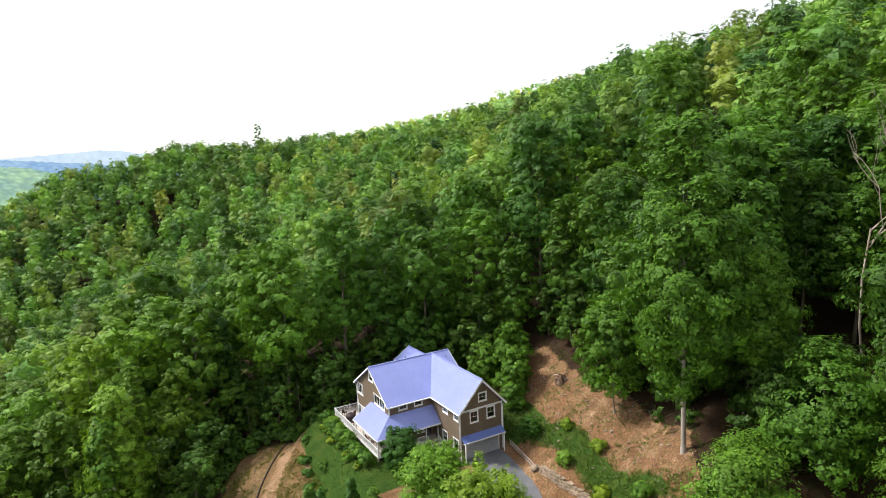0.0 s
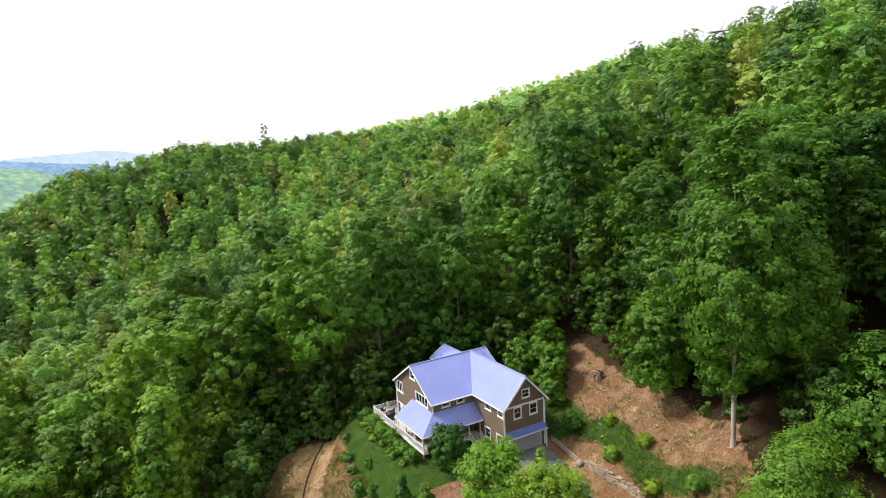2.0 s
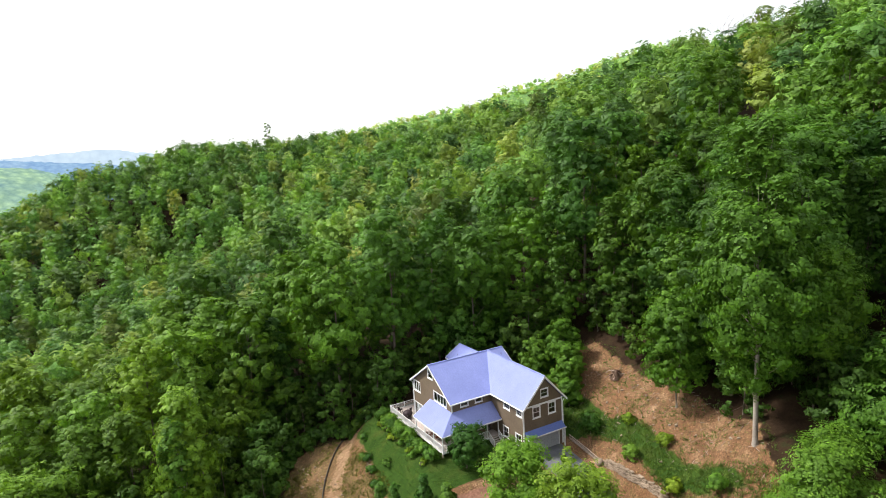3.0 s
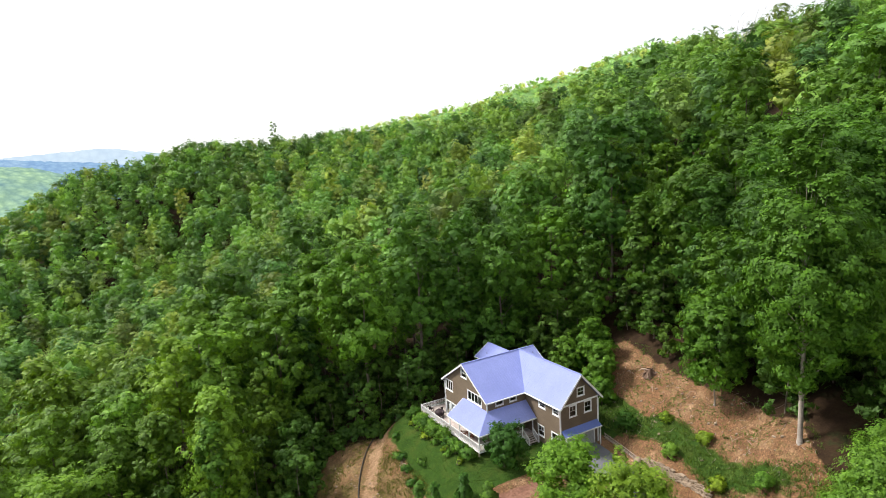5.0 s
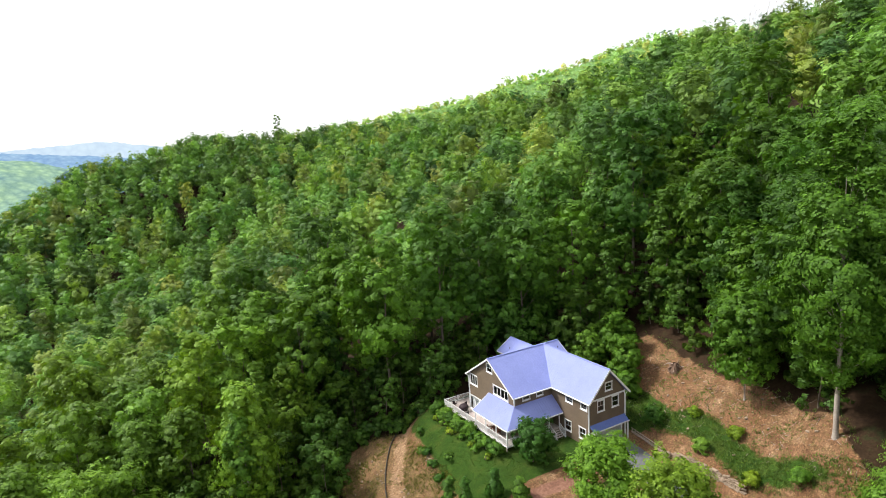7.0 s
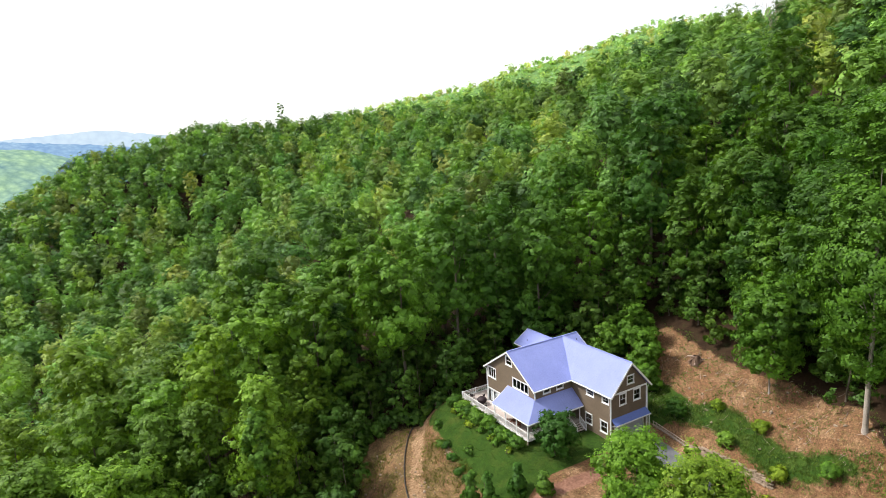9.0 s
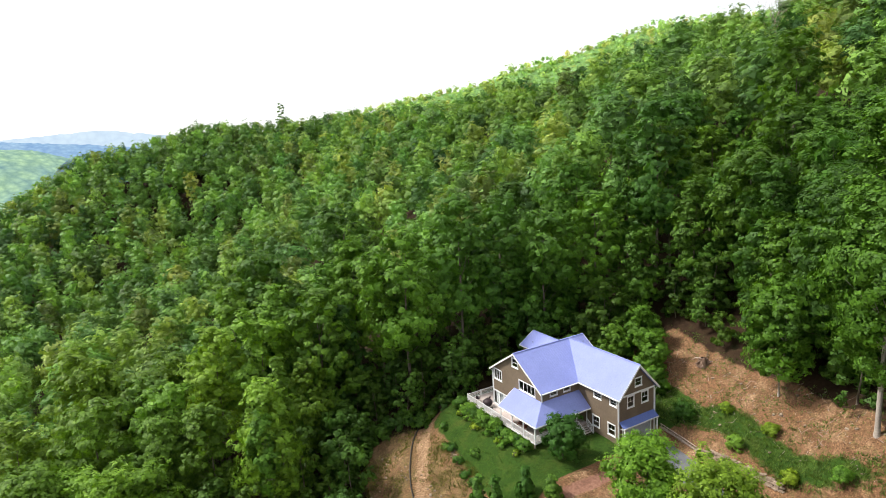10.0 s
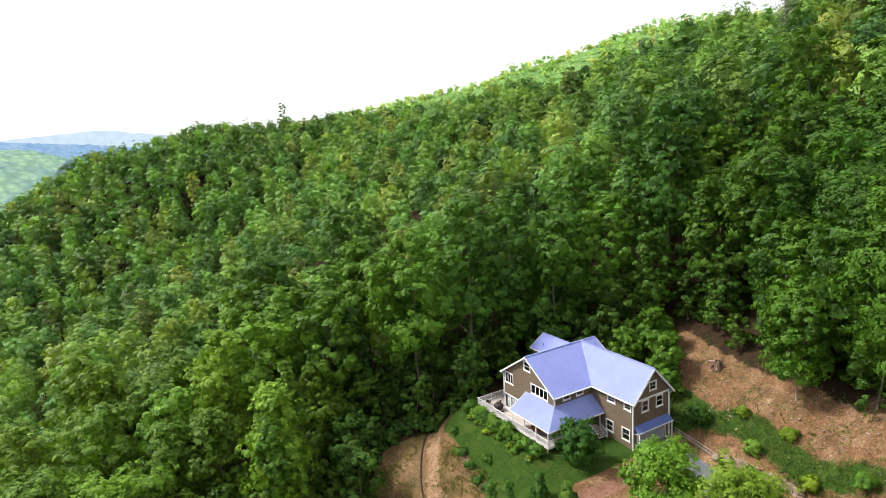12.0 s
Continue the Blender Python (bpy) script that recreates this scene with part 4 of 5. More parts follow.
ez = EAVE
roof_plane("roof_front", [(-11, 0, RIDGE), (0, 0, RIDGE), (-3.99, -6.45, ez), (-11, -6.45, ez)], (1, 0, 0), ROOF)
roof_plane("roof_front_east", [(0, 0, RIDGE), (2.95, 0, RIDGE), (2.95, -4.77, 7.27)], (1, 0, 0), ROOF)
roof_plane("roof_rear", [(-11, 0.0, RIDGE), (2.95, 0.0, RIDGE), (2.95, 6.45, ez), (-11, 6.45, ez)], (1, 0, 0), ROOF)
roof_plane("roof_wing_west", [(0, 0, RIDGE), (0, -14.5, RIDGE), (-3.99, -14.5, ez), (-3.99, -6.45, ez)], (0, 1, 0), ROOF)
roof_plane("roof_wing_east", [(0, 0, RIDGE), (2.95, -4.77, 7.27), (3.99, -4.77, ez), (3.99, -14.5, ez), (0, -14.5, RIDGE)], (0, 1, 0), ROOF)
roof_plane("roof_back_west", [(1, 2.6, 8.7), (1, 10.3, 8.7), (-2.0, 10.3, 6.8), (-2.0, 5.49, 6.8)], (0, 1, 0), ROOF)
roof_plane("roof_back_east", [(1, 2.6, 8.7), (1, 10.3, 8.7), (4.0, 10.3, 6.8), (4.0, 5.49, 6.8)], (0, 1, 0), ROOF)
# porch roof: a lean-to that turns the front corner, and the small pent roof over the garage door
PE, PX, PY, PT = 2.72, -13.75, -8.45, 4.72
roof_plane("porch_roof_west", [(-10.6, 0.45, PT), (PX, 0.45, PE), (PX, PY, PE), (-10.6, -6.0, PT)], (0, 1, 0), ROOF, 0.14)
roof_plane("porch_roof_front", [(-10.6, -6.0, PT), (PX, PY, PE), (-3.5, PY, PE), (-3.5, -6.0, PT)], (1, 0, 0), ROOF, 0.14)
roof_plane("pent_roof", [(-3.45, -13.9, 2.62), (-3.45, -14.85, 1.95), (3.4, -14.85, 1.95), (3.4, -13.9, 2.62)], (1, 0, 0), ROOF_DEEP, 0.1, label="small deep blue metal roof")


def board(name, a, b, w, h, material=None, parent=None, up=(0, 0, 1)):
    return part(name, Solid().beam(a, b, w, h, up).mesh(name, material or TRIM), None, parent or house)


# ridge caps, rakes, fascias, corner boards
board("ridge_cap", (-11.02, 0, RIDGE + 0.02), (2.97, 0, RIDGE + 0.02), 0.24, 0.05, ROOF)
board("ridge_cap", (0, 0, RIDGE + 0.025), (0, -14.52, RIDGE + 0.025), 0.24, 0.05, ROOF)
board("ridge_cap", (1, 2.7, 8.72), (1, 10.32, 8.72), 0.22, 0.05, ROOF)
for y1 in (-6.45, 6.45):
    board("rake_board", (-11.03, 0, RIDGE - 0.13), (-11.03, y1, ez - 0.13), 0.05, 0.24)
    board("rake_board", (2.98, 0, RIDGE - 0.13), (2.98, y1 if y1 > 0 else -4.6, ez - 0.13 if y1 > 0 else 7.25), 0.05, 0.24)
for x1 in (-3.99, 3.99):
    board("rake_board", (0, -14.53, RIDGE - 0.14), (x1, -14.53, ez - 0.14), 0.05, 0.26)
for x1 in (-2.0, 4.0):
    board("rake_board", (1, 10.33, 8.58), (x1, 10.33, 6.68), 0.05, 0.22)
board("fascia", (-11.05, -6.47, ez - 0.1), (-3.95, -6.47, ez - 0.1), 0.05, 0.22)
board("fascia", (-11.05, 6.47, ez - 0.1), (-2.0, 6.47, ez - 0.1), 0.05, 0.22)
board("fascia", (-4.01, -6.4, ez - 0.1), (-4.01, -14.55, ez - 0.1), 0.05, 0.22)
board("fascia", (4.01, -4.77, ez - 0.1), (4.01, -14.55, ez - 0.1), 0.05, 0.22)
board("fascia", (-2.02, 5.5, 6.7), (-2.02, 10.33, 6.7), 0.05, 0.2)
board("fascia", (PX - 0.02, 0.5, PE - 0.09), (PX - 0.02, PY - 0.03, PE - 0.09), 0.05, 0.2)
board("fascia", (PX - 0.02, PY - 0.02, PE - 0.09), (-3.52, PY - 0.02, PE - 0.09), 0.05, 0.2)
board("fascia", (PX, 0.47, PE - 0.09), (-10.62, 0.47, PT - 0.09), 0.05, 0.18)
board("fascia", (-3.5, -14.87, 1.88), (3.45, -14.87, 1.88), 0.05, 0.18)
for x, y, z0, z1 in ((-3.5, -13.9, SLAB - 0.2, 6.3), (3.5, -13.9, SLAB - 0.2, 6.3)):
    part("corner_board", Solid().box(x - 0.09, y - 0.03, z0, x + 0.09, y + 0.12, z1).mesh("corner_board", TRIM), None, house)
for x, y, z0, z1 in ((-10.6, 6.0, FLOOR, 6.25), (-10.6, -6.0, 4.5, 6.25)):
    part("corner_board", Solid().box(x - 0.03, y - 0.09, z0, x + 0.12, y + 0.09, z1).mesh("corner_board", TRIM), None, house)
part("gable_band", Solid().box(-3.4, -13.95, 6.02, 3.4, -13.9, 6.26).mesh("gable_band", TRIM), None, house, "white band board across the gable")


def pipe_run(name, points, r, material, parent, label=""):
    v, f = [], []
    for a, b in zip(points, points[1:]):
        limb(v, f, a, b, r, r, 7, 1)
    me = bpy.data.meshes.new(name)
    fill(me, np.array(v), np.array(f))
    me.materials.append(material)
    return part(name, me, None, parent, label)


pipe_run("downspout", [(-3.62, -14.05, ez - 0.15), (-3.66, -13.98, 5.6), (-3.66, -13.98, SLAB + 0.1)], 0.05, TRIM, house)
pipe_run("downspout", [(3.72, -14.2, ez - 0.15), (3.62, -13.98, 5.6), (3.62, -13.98, SLAB + 0.1)], 0.05, TRIM, house)
pipe_run("downspout", [(-10.95, 6.4, ez - 0.15), (-10.68, 6.12, 5.7), (-10.68, 6.12, FLOOR)], 0.05, TRIM, house)
pipe_run("downspout", [(-10.9, -6.45, ez - 0.15), (-10.68, -6.1, 5.75), (-10.68, -6.1, 4.7)], 0.05, TRIM, house)
for pts in ([(-11.0, -6.55, ez - 0.06), (-4.05, -6.55, ez - 0.06)], [(-4.09, -6.5, ez - 0.06), (-4.09, -14.4, ez - 0.06)], [(-11.0, 6.55, ez - 0.06), (-2.1, 6.55, ez - 0.06)]):
    pipe_run("gutter", pts, 0.07, TRIM, house)

# garage door with four rows of panels
gd = part("garage_door", Solid().box(-2.7, -13.84, SLAB, 2.75, -13.8, 1.45).mesh("garage_door", GARAGE), None, house, "grey panelled garage door")
for r in range(4):
    for c in range(4):
        x0, z0 = -2.62 + c * 1.345, SLAB + 0.06 + r * 0.6
        part("panel", Solid().box(x0, -13.865, z0, x0 + 1.25, -13.835, z0 + 0.5).mesh("panel", GARAGE, 0.012), None, gd)
for x in (-2.78, 2.83):
    part("door_jamb", Solid().box(x - 0.08, -13.95, SLAB, x + 0.08, -13.82, 1.62).mesh("door_jamb", TRIM), None, house)
part("door_jamb", Solid().box(-2.7, -13.95, 1.45, 2.75, -13.82, 1.62).mesh("door_jamb", TRIM), None, house)
for x in (-3.25, 3.2):
    board("bracket", (x, -13.92, 1.5), (x, -14.75, 1.86), 0.08, 0.1)
    part("pent_post", Solid().box(x - 0.07, -14.82, SLAB - 0.1, x + 0.07, -14.68, 1.86).mesh("pent_post", TRIM), None, house)

# white pleated sheets added behind the patio door to make its panes pale
for k in range(3):
    y0 = 2.05 + k * 1.33
    v, f = [], []
    for j in range(25):
        u = j / 24
        v += [(-10.32 + 0.035 * math.sin(u * 38), y0 + 1.25 * u, 0.3), (-10.32 + 0.035 * math.sin(u * 38), y0 + 1.25 * u, 2.42)]
    f = [(2 * j, 2 * j + 2, 2 * j + 3, 2 * j + 1) for j in range(24)]
    cm = bpy.data.meshes.new("curtain")
    cm.from_pydata(v, [], f)
    cm.materials.append(TRIM)
    part("curtain", cm, None, house, "white pleated sheet added behind the patio door to pale its panes")
for x, y, z in ((-0.9, 8.0, 7.5), (1.9, -1.2, 9.55)):
    pipe_run("vent_pipe", [(x, y, z - 0.2), (x, y, z + 0.32)], 0.05, PIPE, house)

# ---- porch and deck ----
DX = -13.45
porch = thing("porch_deck", "wraparound timber porch deck with white railing and posts", "deck", pose(0, 0, 0))
for k in range(36):
    x0 = DX + k * 0.0815
    if k < 35:
        part("deck_board", Solid().box(x0, -7.9, FLOOR - 0.04, x0 + 0.075, 9.7, FLOOR).mesh("deck_board", DECKING), None, porch)
wide = Solid()
for k in range(22):
    y0 = -7.9 + k * 0.0865
    wide.box(-10.59, y0, FLOOR - 0.04, -3.52, y0 + 0.08, FLOOR)
part("front_boards", wide.mesh("front_boards", DECKING), None, porch)
back = Solid()
for k in range(42):
    y0 = 6.05 + k * 0.087
    back.box(-10.59, y0, FLOOR - 0.04, -8.2, y0 + 0.08, FLOOR)
part("rear_boards", back.mesh("rear_boards", DECKING), None, porch)
part("deck_joists", Solid().box(DX + 0.05, -7.85, FLOOR - 0.24, -10.65, 9.65, FLOOR - 0.045).box(-10.6, -7.85, FLOOR - 0.24, -3.55, -6.05, FLOOR - 0.045).box(-10.6, 6.05, FLOOR - 0.24, -8.25, 9.65, FLOOR - 0.045).mesh("deck_joists", TIMBER), None, porch)
part("rim_board", Solid().box(DX - 0.05, -7.95, FLOOR - 0.28, DX, 9.75, FLOOR + 0.01).mesh("rim_board", TRIM), None, porch)
part("rim_board", Solid().box(DX, -7.95, FLOOR - 0.28, -5.6, -7.9, FLOOR + 0.01).mesh("rim_board", TRIM), None, porch)
part("rim_board", Solid().box(DX, 9.7, FLOOR - 0.28, -8.2, 9.75, FLOOR + 0.01).mesh("rim_board", TRIM), None, porch)


def railing(a, b, parent, z=FLOOR, height=0.95, gap=0.13):
    a, b = Vector((*a, z)), Vector((*b, z))
    up, n = Vector((0, 0, 1)), max(2, int((b - a).length / gap))
    rail = part("rail", Solid().beam(a + up * height, b + up * height, 0.1, 0.05).mesh("rail", TRIM), None, parent)
    part("rail", Solid().beam(a + up * 0.12, b + up * 0.12, 0.06, 0.05).mesh("rail", TRIM), None, parent)
    for k in range(1, n):
        p = a + (b - a) * (k / n)
        part("baluster", Solid().box(p.x - 0.016, p.y - 0.016, z + 0.14, p.x + 0.016, p.y + 0.016, z + height - 0.02).mesh("baluster", TRIM), None, rail)


def newel(x, y, parent, z=FLOOR, top=1.05, w=0.065, name="post"):
    part(name, Solid().box(x - w, y - w, z - 0.3, x + w, y + w, z + top).mesh(name, TRIM), None, parent)


RX = DX + 0.06
corners = [(-8.25, 9.62), (-10.8, 9.62), (RX, 9.62), (RX, 7.4), (RX, 5.1), (RX, 2.8), (RX, 0.3), (RX, -2.5), (RX, -5.2), (RX, -7.82), (-10.8, -7.82), (-8.2, -7.82), (-5.7, -7.82)]
for p, q in zip(corners, corners[1:]):
    railing(p, q, porch)
for k, (x, y) in enumerate(corners):
    tall = y <= 0.3
    newel(x, y, porch, top=(PE - 0.2 - FLOOR) if tall else 1.05)
newel(-3.75, -7.82, porch, top=PE - 0.2 - FLOOR)
board("porch_beam", (RX, 0.35, PE - 0.28), (RX, -7.9, PE - 0.28), 0.12, 0.2, parent=porch)
board("porch_beam", (RX, -7.82, PE - 0.28), (-3.55, -7.82, PE - 0.28), 0.12, 0.2, parent=porch)
# piers under the deck
for x in (RX, -10.9):
    for y in (9.4, 6.0, 2.5, -1.2, -4.6, -7.7):
        g = level_at(x, y)
        part("pier", Solid().box(x - 0.09, y - 0.09, g - 0.3, x + 0.09, y + 0.09, FLOOR - 0.24).mesh("pier", TIMBER), None, porch)
# steps down to the yard
stairs = thing("porch_steps", "grey timber steps with white stair rails", "stairs", pose(0, 0, 0))
for k in range(5):
    z = FLOOR - 0.18 * (k + 1)
    part("tread", Solid().box(-5.55, -8.0 - 0.29 * k, z - 0.05, -3.95, -8.31 - 0.29 * k, z).mesh("tread", DECKING), None, stairs)
    part("riser", Solid().box(-5.5, -7.98 - 0.29 * k, z - 0.18, -4.0, -8.0 - 0.29 * k, z - 0.05).mesh("riser", TRIM), None, stairs)
for x in (-5.6, -3.9):
    a, b = Vector((x, -7.95, FLOOR)), Vector((x, -9.35, FLOOR - 0.9))
    part("stringer", Solid().beam(a - Vector((0, 0, 0.15)), b - Vector((0, 0, 0.05)), 0.05, 0.25).mesh("stringer", TRIM), None, stairs)
    part("stair_rail", Solid().beam(a + Vector((0, 0, 0.95)), b + Vector((0, 0, 0.95)), 0.09, 0.05).mesh("stair_rail", TRIM), None, stairs)
    for k in range(1, 11):
        p = a + (b - a) * (k / 11)
        part("baluster", Solid().box(x - 0.016, p.y - 0.016, p.z + 0.02, x + 0.016, p.y + 0.016, p.z + 0.93).mesh("baluster", TRIM), None, stairs)
    part("newel", Solid().box(x - 0.06, -9.4, -1.2, x + 0.06, -9.28, FLOOR + 0.15).mesh("newel", TRIM), None, stairs)

# ---- driveway and yard ----
def strip_mesh(name, rows, across, material, thick=0.06, lift=0.03):
    """A paved band: for each row the left and right edge, laid on the ground."""
    nodes = []
    for (lx, ly), (rx, ry) in rows:
        nodes.append([(lx + (rx - lx) * k / across, ly + (ry - ly) * k / across) for k in range(across + 1)])
    v, f = [], []
    for r in nodes:
        v += [(x, y, level_at(x, y) + lift + 0.03) for x, y in r]
    n = across + 1
    top = len(v)
    v += [(x, y, z - thick - 0.25) for x, y, z in v]
    for i in range(len(nodes) - 1):
        for k in range(across):
            a = i * n + k
            f.append((a, a + 1, a + n + 1, a + n))
    for i in range(len(nodes) - 1):
        for k in (0, across):
            a = i * n + k
            f.append((a, a + n, a + n + top, a + top))
    for i in (0, len(nodes) - 1):
        for k in range(across):
            a = i * n + k
            f.append((a, a + 1, a + 1 + top, a + top))
    me = bpy.data.meshes.new(name)
    me.from_pydata(v, [], f)
    bm = bmesh.new()
    bm.from_mesh(me)
    bmesh.ops.recalc_face_normals(bm, faces=bm.faces)
    bm.to_mesh(me)
    bm.free()
    me.materials.append(material)
    return me


rows = []
for k in range(34):
    u = k / 33
    if u < 0.35:
        w = u / 0.35
        c, d = (0.1 - 0.6 * w, -13.95 - 8 * w), (0.0, -1.0)
    else:
        g = (u - 0.35) / 0.65 * math.radians(88)
        c, d = (-0.5 - 14 * (1 - math.cos(g)) - max(0, u - 0.85) * 60, -21.95 - 10 * math.sin(g) - max(0, u - 0.85) * 6), (-math.sin(g), -math.cos(g))
    half = 2.9 - 0.7 * smooth(0.1, 0.5, u)
    rows.append(((c[0] - d[1] * -half, c[1] + d[0] * -half), (c[0] + d[1] * -half, c[1] - d[0] * -half)))
drive = tagged(new("driveway", strip_mesh("driveway", rows, 8, ASPHALT)), "grey asphalt driveway curving down from the garage", "driveway", kind="structure")


def boulder(rng, sx, sy, sz):
    iv, fi = icosphere(2)
    v = iv * np.array([sx, sy, sz]) * (1 + rng.normal(0, 0.13, (len(iv), 1)))
    me = bpy.data.meshes.new("stone")
    fill(me, v, fi)
    me.materials.append(STONE)
    return me


rng = np.random.default_rng(5)
stones = [boulder(rng, 0.34 + 0.1 * rng.random(), 0.24 + 0.08 * rng.random(), 0.17 + 0.06 * rng.random()) for _ in range(7)]
def ledge_stone(rng):
    """A flat, broken wall stone with uneven corners."""
    bm = bmesh.new()
    bmesh.ops.create_cube(bm, size=1)
    bmesh.ops.subdivide_edges(bm, edges=[e for e in bm.edges if abs(e.verts[0].co.x - e.verts[1].co.x) > 0.5], cuts=1)
    k = (0.42 + 0.42 * rng.random(), 0.4, 0.11 + 0.05 * rng.random())
    for w in bm.verts:
        w.co = [w.co[i] * k[i] * (1 + rng.normal(0, 0.11)) for i in range(3)]
    me = bpy.data.meshes.new("stone")
    bm.to_mesh(me)
    bm.free()
    me.materials.append(STONE)
    return me


slabs = [ledge_stone(rng) for _ in range(9)]
rock_wall = thing("stone_retaining_wall", "dry-laid tan field stone retaining wall beside the driveway", "retaining wall", pose(0, 0, 0))
for course in range(7):
    y = -22.6 + 0.3 * rng.random()
    while y > -33.4:
        x = float(wall_x(y)) + 0.05 + 0.08 * course + rng.normal(0, 0.05)
        z = level_at(float(wall_x(y)) + 0.05, y) + 0.05 + 0.13 * course
        if course < 4 or rng.random() < 0.55:
            ob = part("stone", slabs[int(rng.integers(9))], None, rock_wall)
            ob.matrix_local = pose(x, y, z + rng.normal(0, 0.02), rng.normal(0, 4), rng.normal(0, 4), 90 + rng.normal(0, 9)) @ Matrix.Scale(0.85 + 0.35 * rng.random(), 4)
        y -= 0.52 + 0.22 * rng.random()
timber_wall = thing("timber_retaining_wall", "weathered timber retaining wall with upright posts", "retaining wall", pose(0, 0, 0))
for course in range(3):
    for y in (-14.4, -16.8, -19.2):
        a, b = y, y - 2.35
        z = -0.85 + 0.21 * course
        part("timber", Solid().beam((float(wall_x(a)) - 0.05, a, z), (float(wall_x(b)) - 0.05, b, z), 0.16, 0.19).mesh("timber", TIMBER, 0.015), None, timber_wall)
for y in np.arange(-14.4, -21.7, -0.6):
    x = float(wall_x(y)) - 0.2
    part("post", Solid().box(x - 0.05, y - 0.05, -1.3, x + 0.05, y + 0.05, 0.2).mesh("post", TIMBER, 0.01), None, timber_wall)
for z in (-0.3, 0.22):
    for a, b in ((-14.3, -17.98), (-18.02, -21.7)):
        part("rail", Solid().beam((float(wall_x(a)) - 0.3, a, z), (float(wall_x(b)) - 0.3, b, z - 0.05), 0.1, 0.09).mesh("rail", DEADWOOD, 0.015), None, timber_wall)
end_rock = new("boulder", boulder(np.random.default_rng(9), 0.75, 0.6, 0.5))
end_rock.matrix_world = pose(3.0, -22.0, level_at(3.0, -22.0) + 0.25, 4, 6, 30)
tagged(end_rock, "large brown boulder at the end of the timber wall", "boulder")


def shrub(name, label, x, y, r, h, rng, material=None, leaves=900, boughs=16, size=0.2, group="", profile="dome", scale=1.0, sink=0.1):
    crown, c, br = crown_mesh("foliage", rng, h, h * 0.22, r, boughs, leaves, size * 1.3, material or LEAF_SHRUB, profile, 0.85, 0.75)
    stem = trunk_mesh("stems", rng, h, 0.05 + 0.02 * r, c, BARK, 7, 1.2, 0.7, 0.05)
    ob = thing(name, label, "shrub", at_ground(x, y, 0, scale, sink), group)
    part("stems", stem, None, ob)
    part("foliage", crown, None, ob)
    return ob


srng = np.random.default_rng(77)
# clipped round shrubs on the bank above the driveway
for x, y, r, h, mat, words in (
        (6.4, -16.6, 1.5, 2.5, LEAF_SHRUB, "dark green clipped round shrub on the clay bank"),
        (3.6, -33.7, 1.1, 1.5, LEAF_YELLOW, "yellow-green round shrub on the clay bank"),
        (4.8, -38.7, 1.1, 1.6, LEAF_HEDGE, "round green shrub on the clay bank"),
        (9.1, -21.5, 0.85, 1.2, LEAF_YELLOW, "small yellow-green shrub on the slope"),
        (8.3, -28.5, 0.9, 1.3, LEAF_YELLOW, "small yellow-green shrub on the slope"),
        (4.7, -25.9, 1.15, 1.7, LEAF_HEDGE, "small round green shrub on the bank")):
    shrub("round_shrub", words, x, y, r * 1.15, h * 1.1, srng, mat, 2600, 26, 0.13, "shrubs on the bank")
# bed along the porch
for k, y in enumerate(np.arange(9.0, -7.8, -1.25)):
    r = 1.1 + 0.45 * srng.random()
    shrub("porch_shrub", "leafy green shrub in the bed beside the porch", -14.8 - 0.6 * srng.random(), float(y) + srng.normal(0, 0.25), r * 1.08, 1.55 + 0.8 * srng.random(), srng, LEAF_HEDGE if k % 3 else LEAF_SHRUB, 1300, 14, 0.15, "shrubs along the porch")
    if k % 2:
        shrub("porch_shrub", "low flowering shrub at the edge of the porch bed", -16.2 - 0.9 * srng.random(), float(y) + srng.normal(0, 0.5), 0.6 + 0.5 * srng.random(), 0.7 + 0.5 * srng.random(), srng, LEAF_YELLOW if k % 4 == 1 else LEAF_HEDGE, 350, 8, 0.16, "shrubs along the porch")
shrub("corner_shrub", "dense rounded green shrub at the deck corner", -14.6, 10.1, 1.3, 1.8, srng, LEAF_SHRUB, 1200, 18, 0.18)
shrub("lawn_shrub", "low rounded shrub on the lawn", -19.4, -1.4, 1.0, 1.0, srng, LEAF_SHRUB, 700, 12, 0.17)
for x, y in ((-20.8, 4.6), (-21.4, 0.2), (-19.0, 8.2), (-20.5, 3.4), (-22.0, -3.0), (-22.4, -5.4)):
    shrub("weedy_shrub", "loose weedy green bush at the lawn's edge", x, y, 0.8 + 0.4 * srng.random(), 0.8 + 0.5 * srng.random(), srng, LEAF_SHRUB, 800, 10, 0.15, "bushes at the lawn's edge")
# scrub along the foot of the woods beside the track
for k in range(20):
    u = k / 19
    x = -31.5 + 17 * u + srng.normal(0, 0.5)
    y = float(np.interp(x, [-32, -28, -23, -19, -14], [13.5, 18.6, 16.4, 15.2, 13.2])) + srng.normal(0, 0.5)
    shrub("edge_scrub", "dark leafy scrub at the foot of the woods", x, y, 1.3 + 0.7 * srng.random(), 1.6 + 1.4 * srng.random(), srng, LEAF_UNDER, 700, 12, 0.26, "scrub along the woods")
# narrow evergreens below the lawn
for x, y, h in ((-24.0, -9.2, 4.8), (-22.9, -11.6, 5.0), (-19.8, -13.8, 4.6), (-18.0, -17.0, 3.0)):
    cm, c, br = crown_mesh("crown", srng, h, 0.2, 1.5, 34, 2600, 0.28, LEAF_SHRUB, "cone", 1.1, 0.7)
    ob = thing("evergreen", "narrow dark green evergreen below the lawn", "tree", at_ground(x, y), "evergreens below the lawn")
    part("trunk", trunk_mesh("trunk", srng, h, 0.07, c, BARK, 3), None, ob)
    part("crown", cm, None, ob)

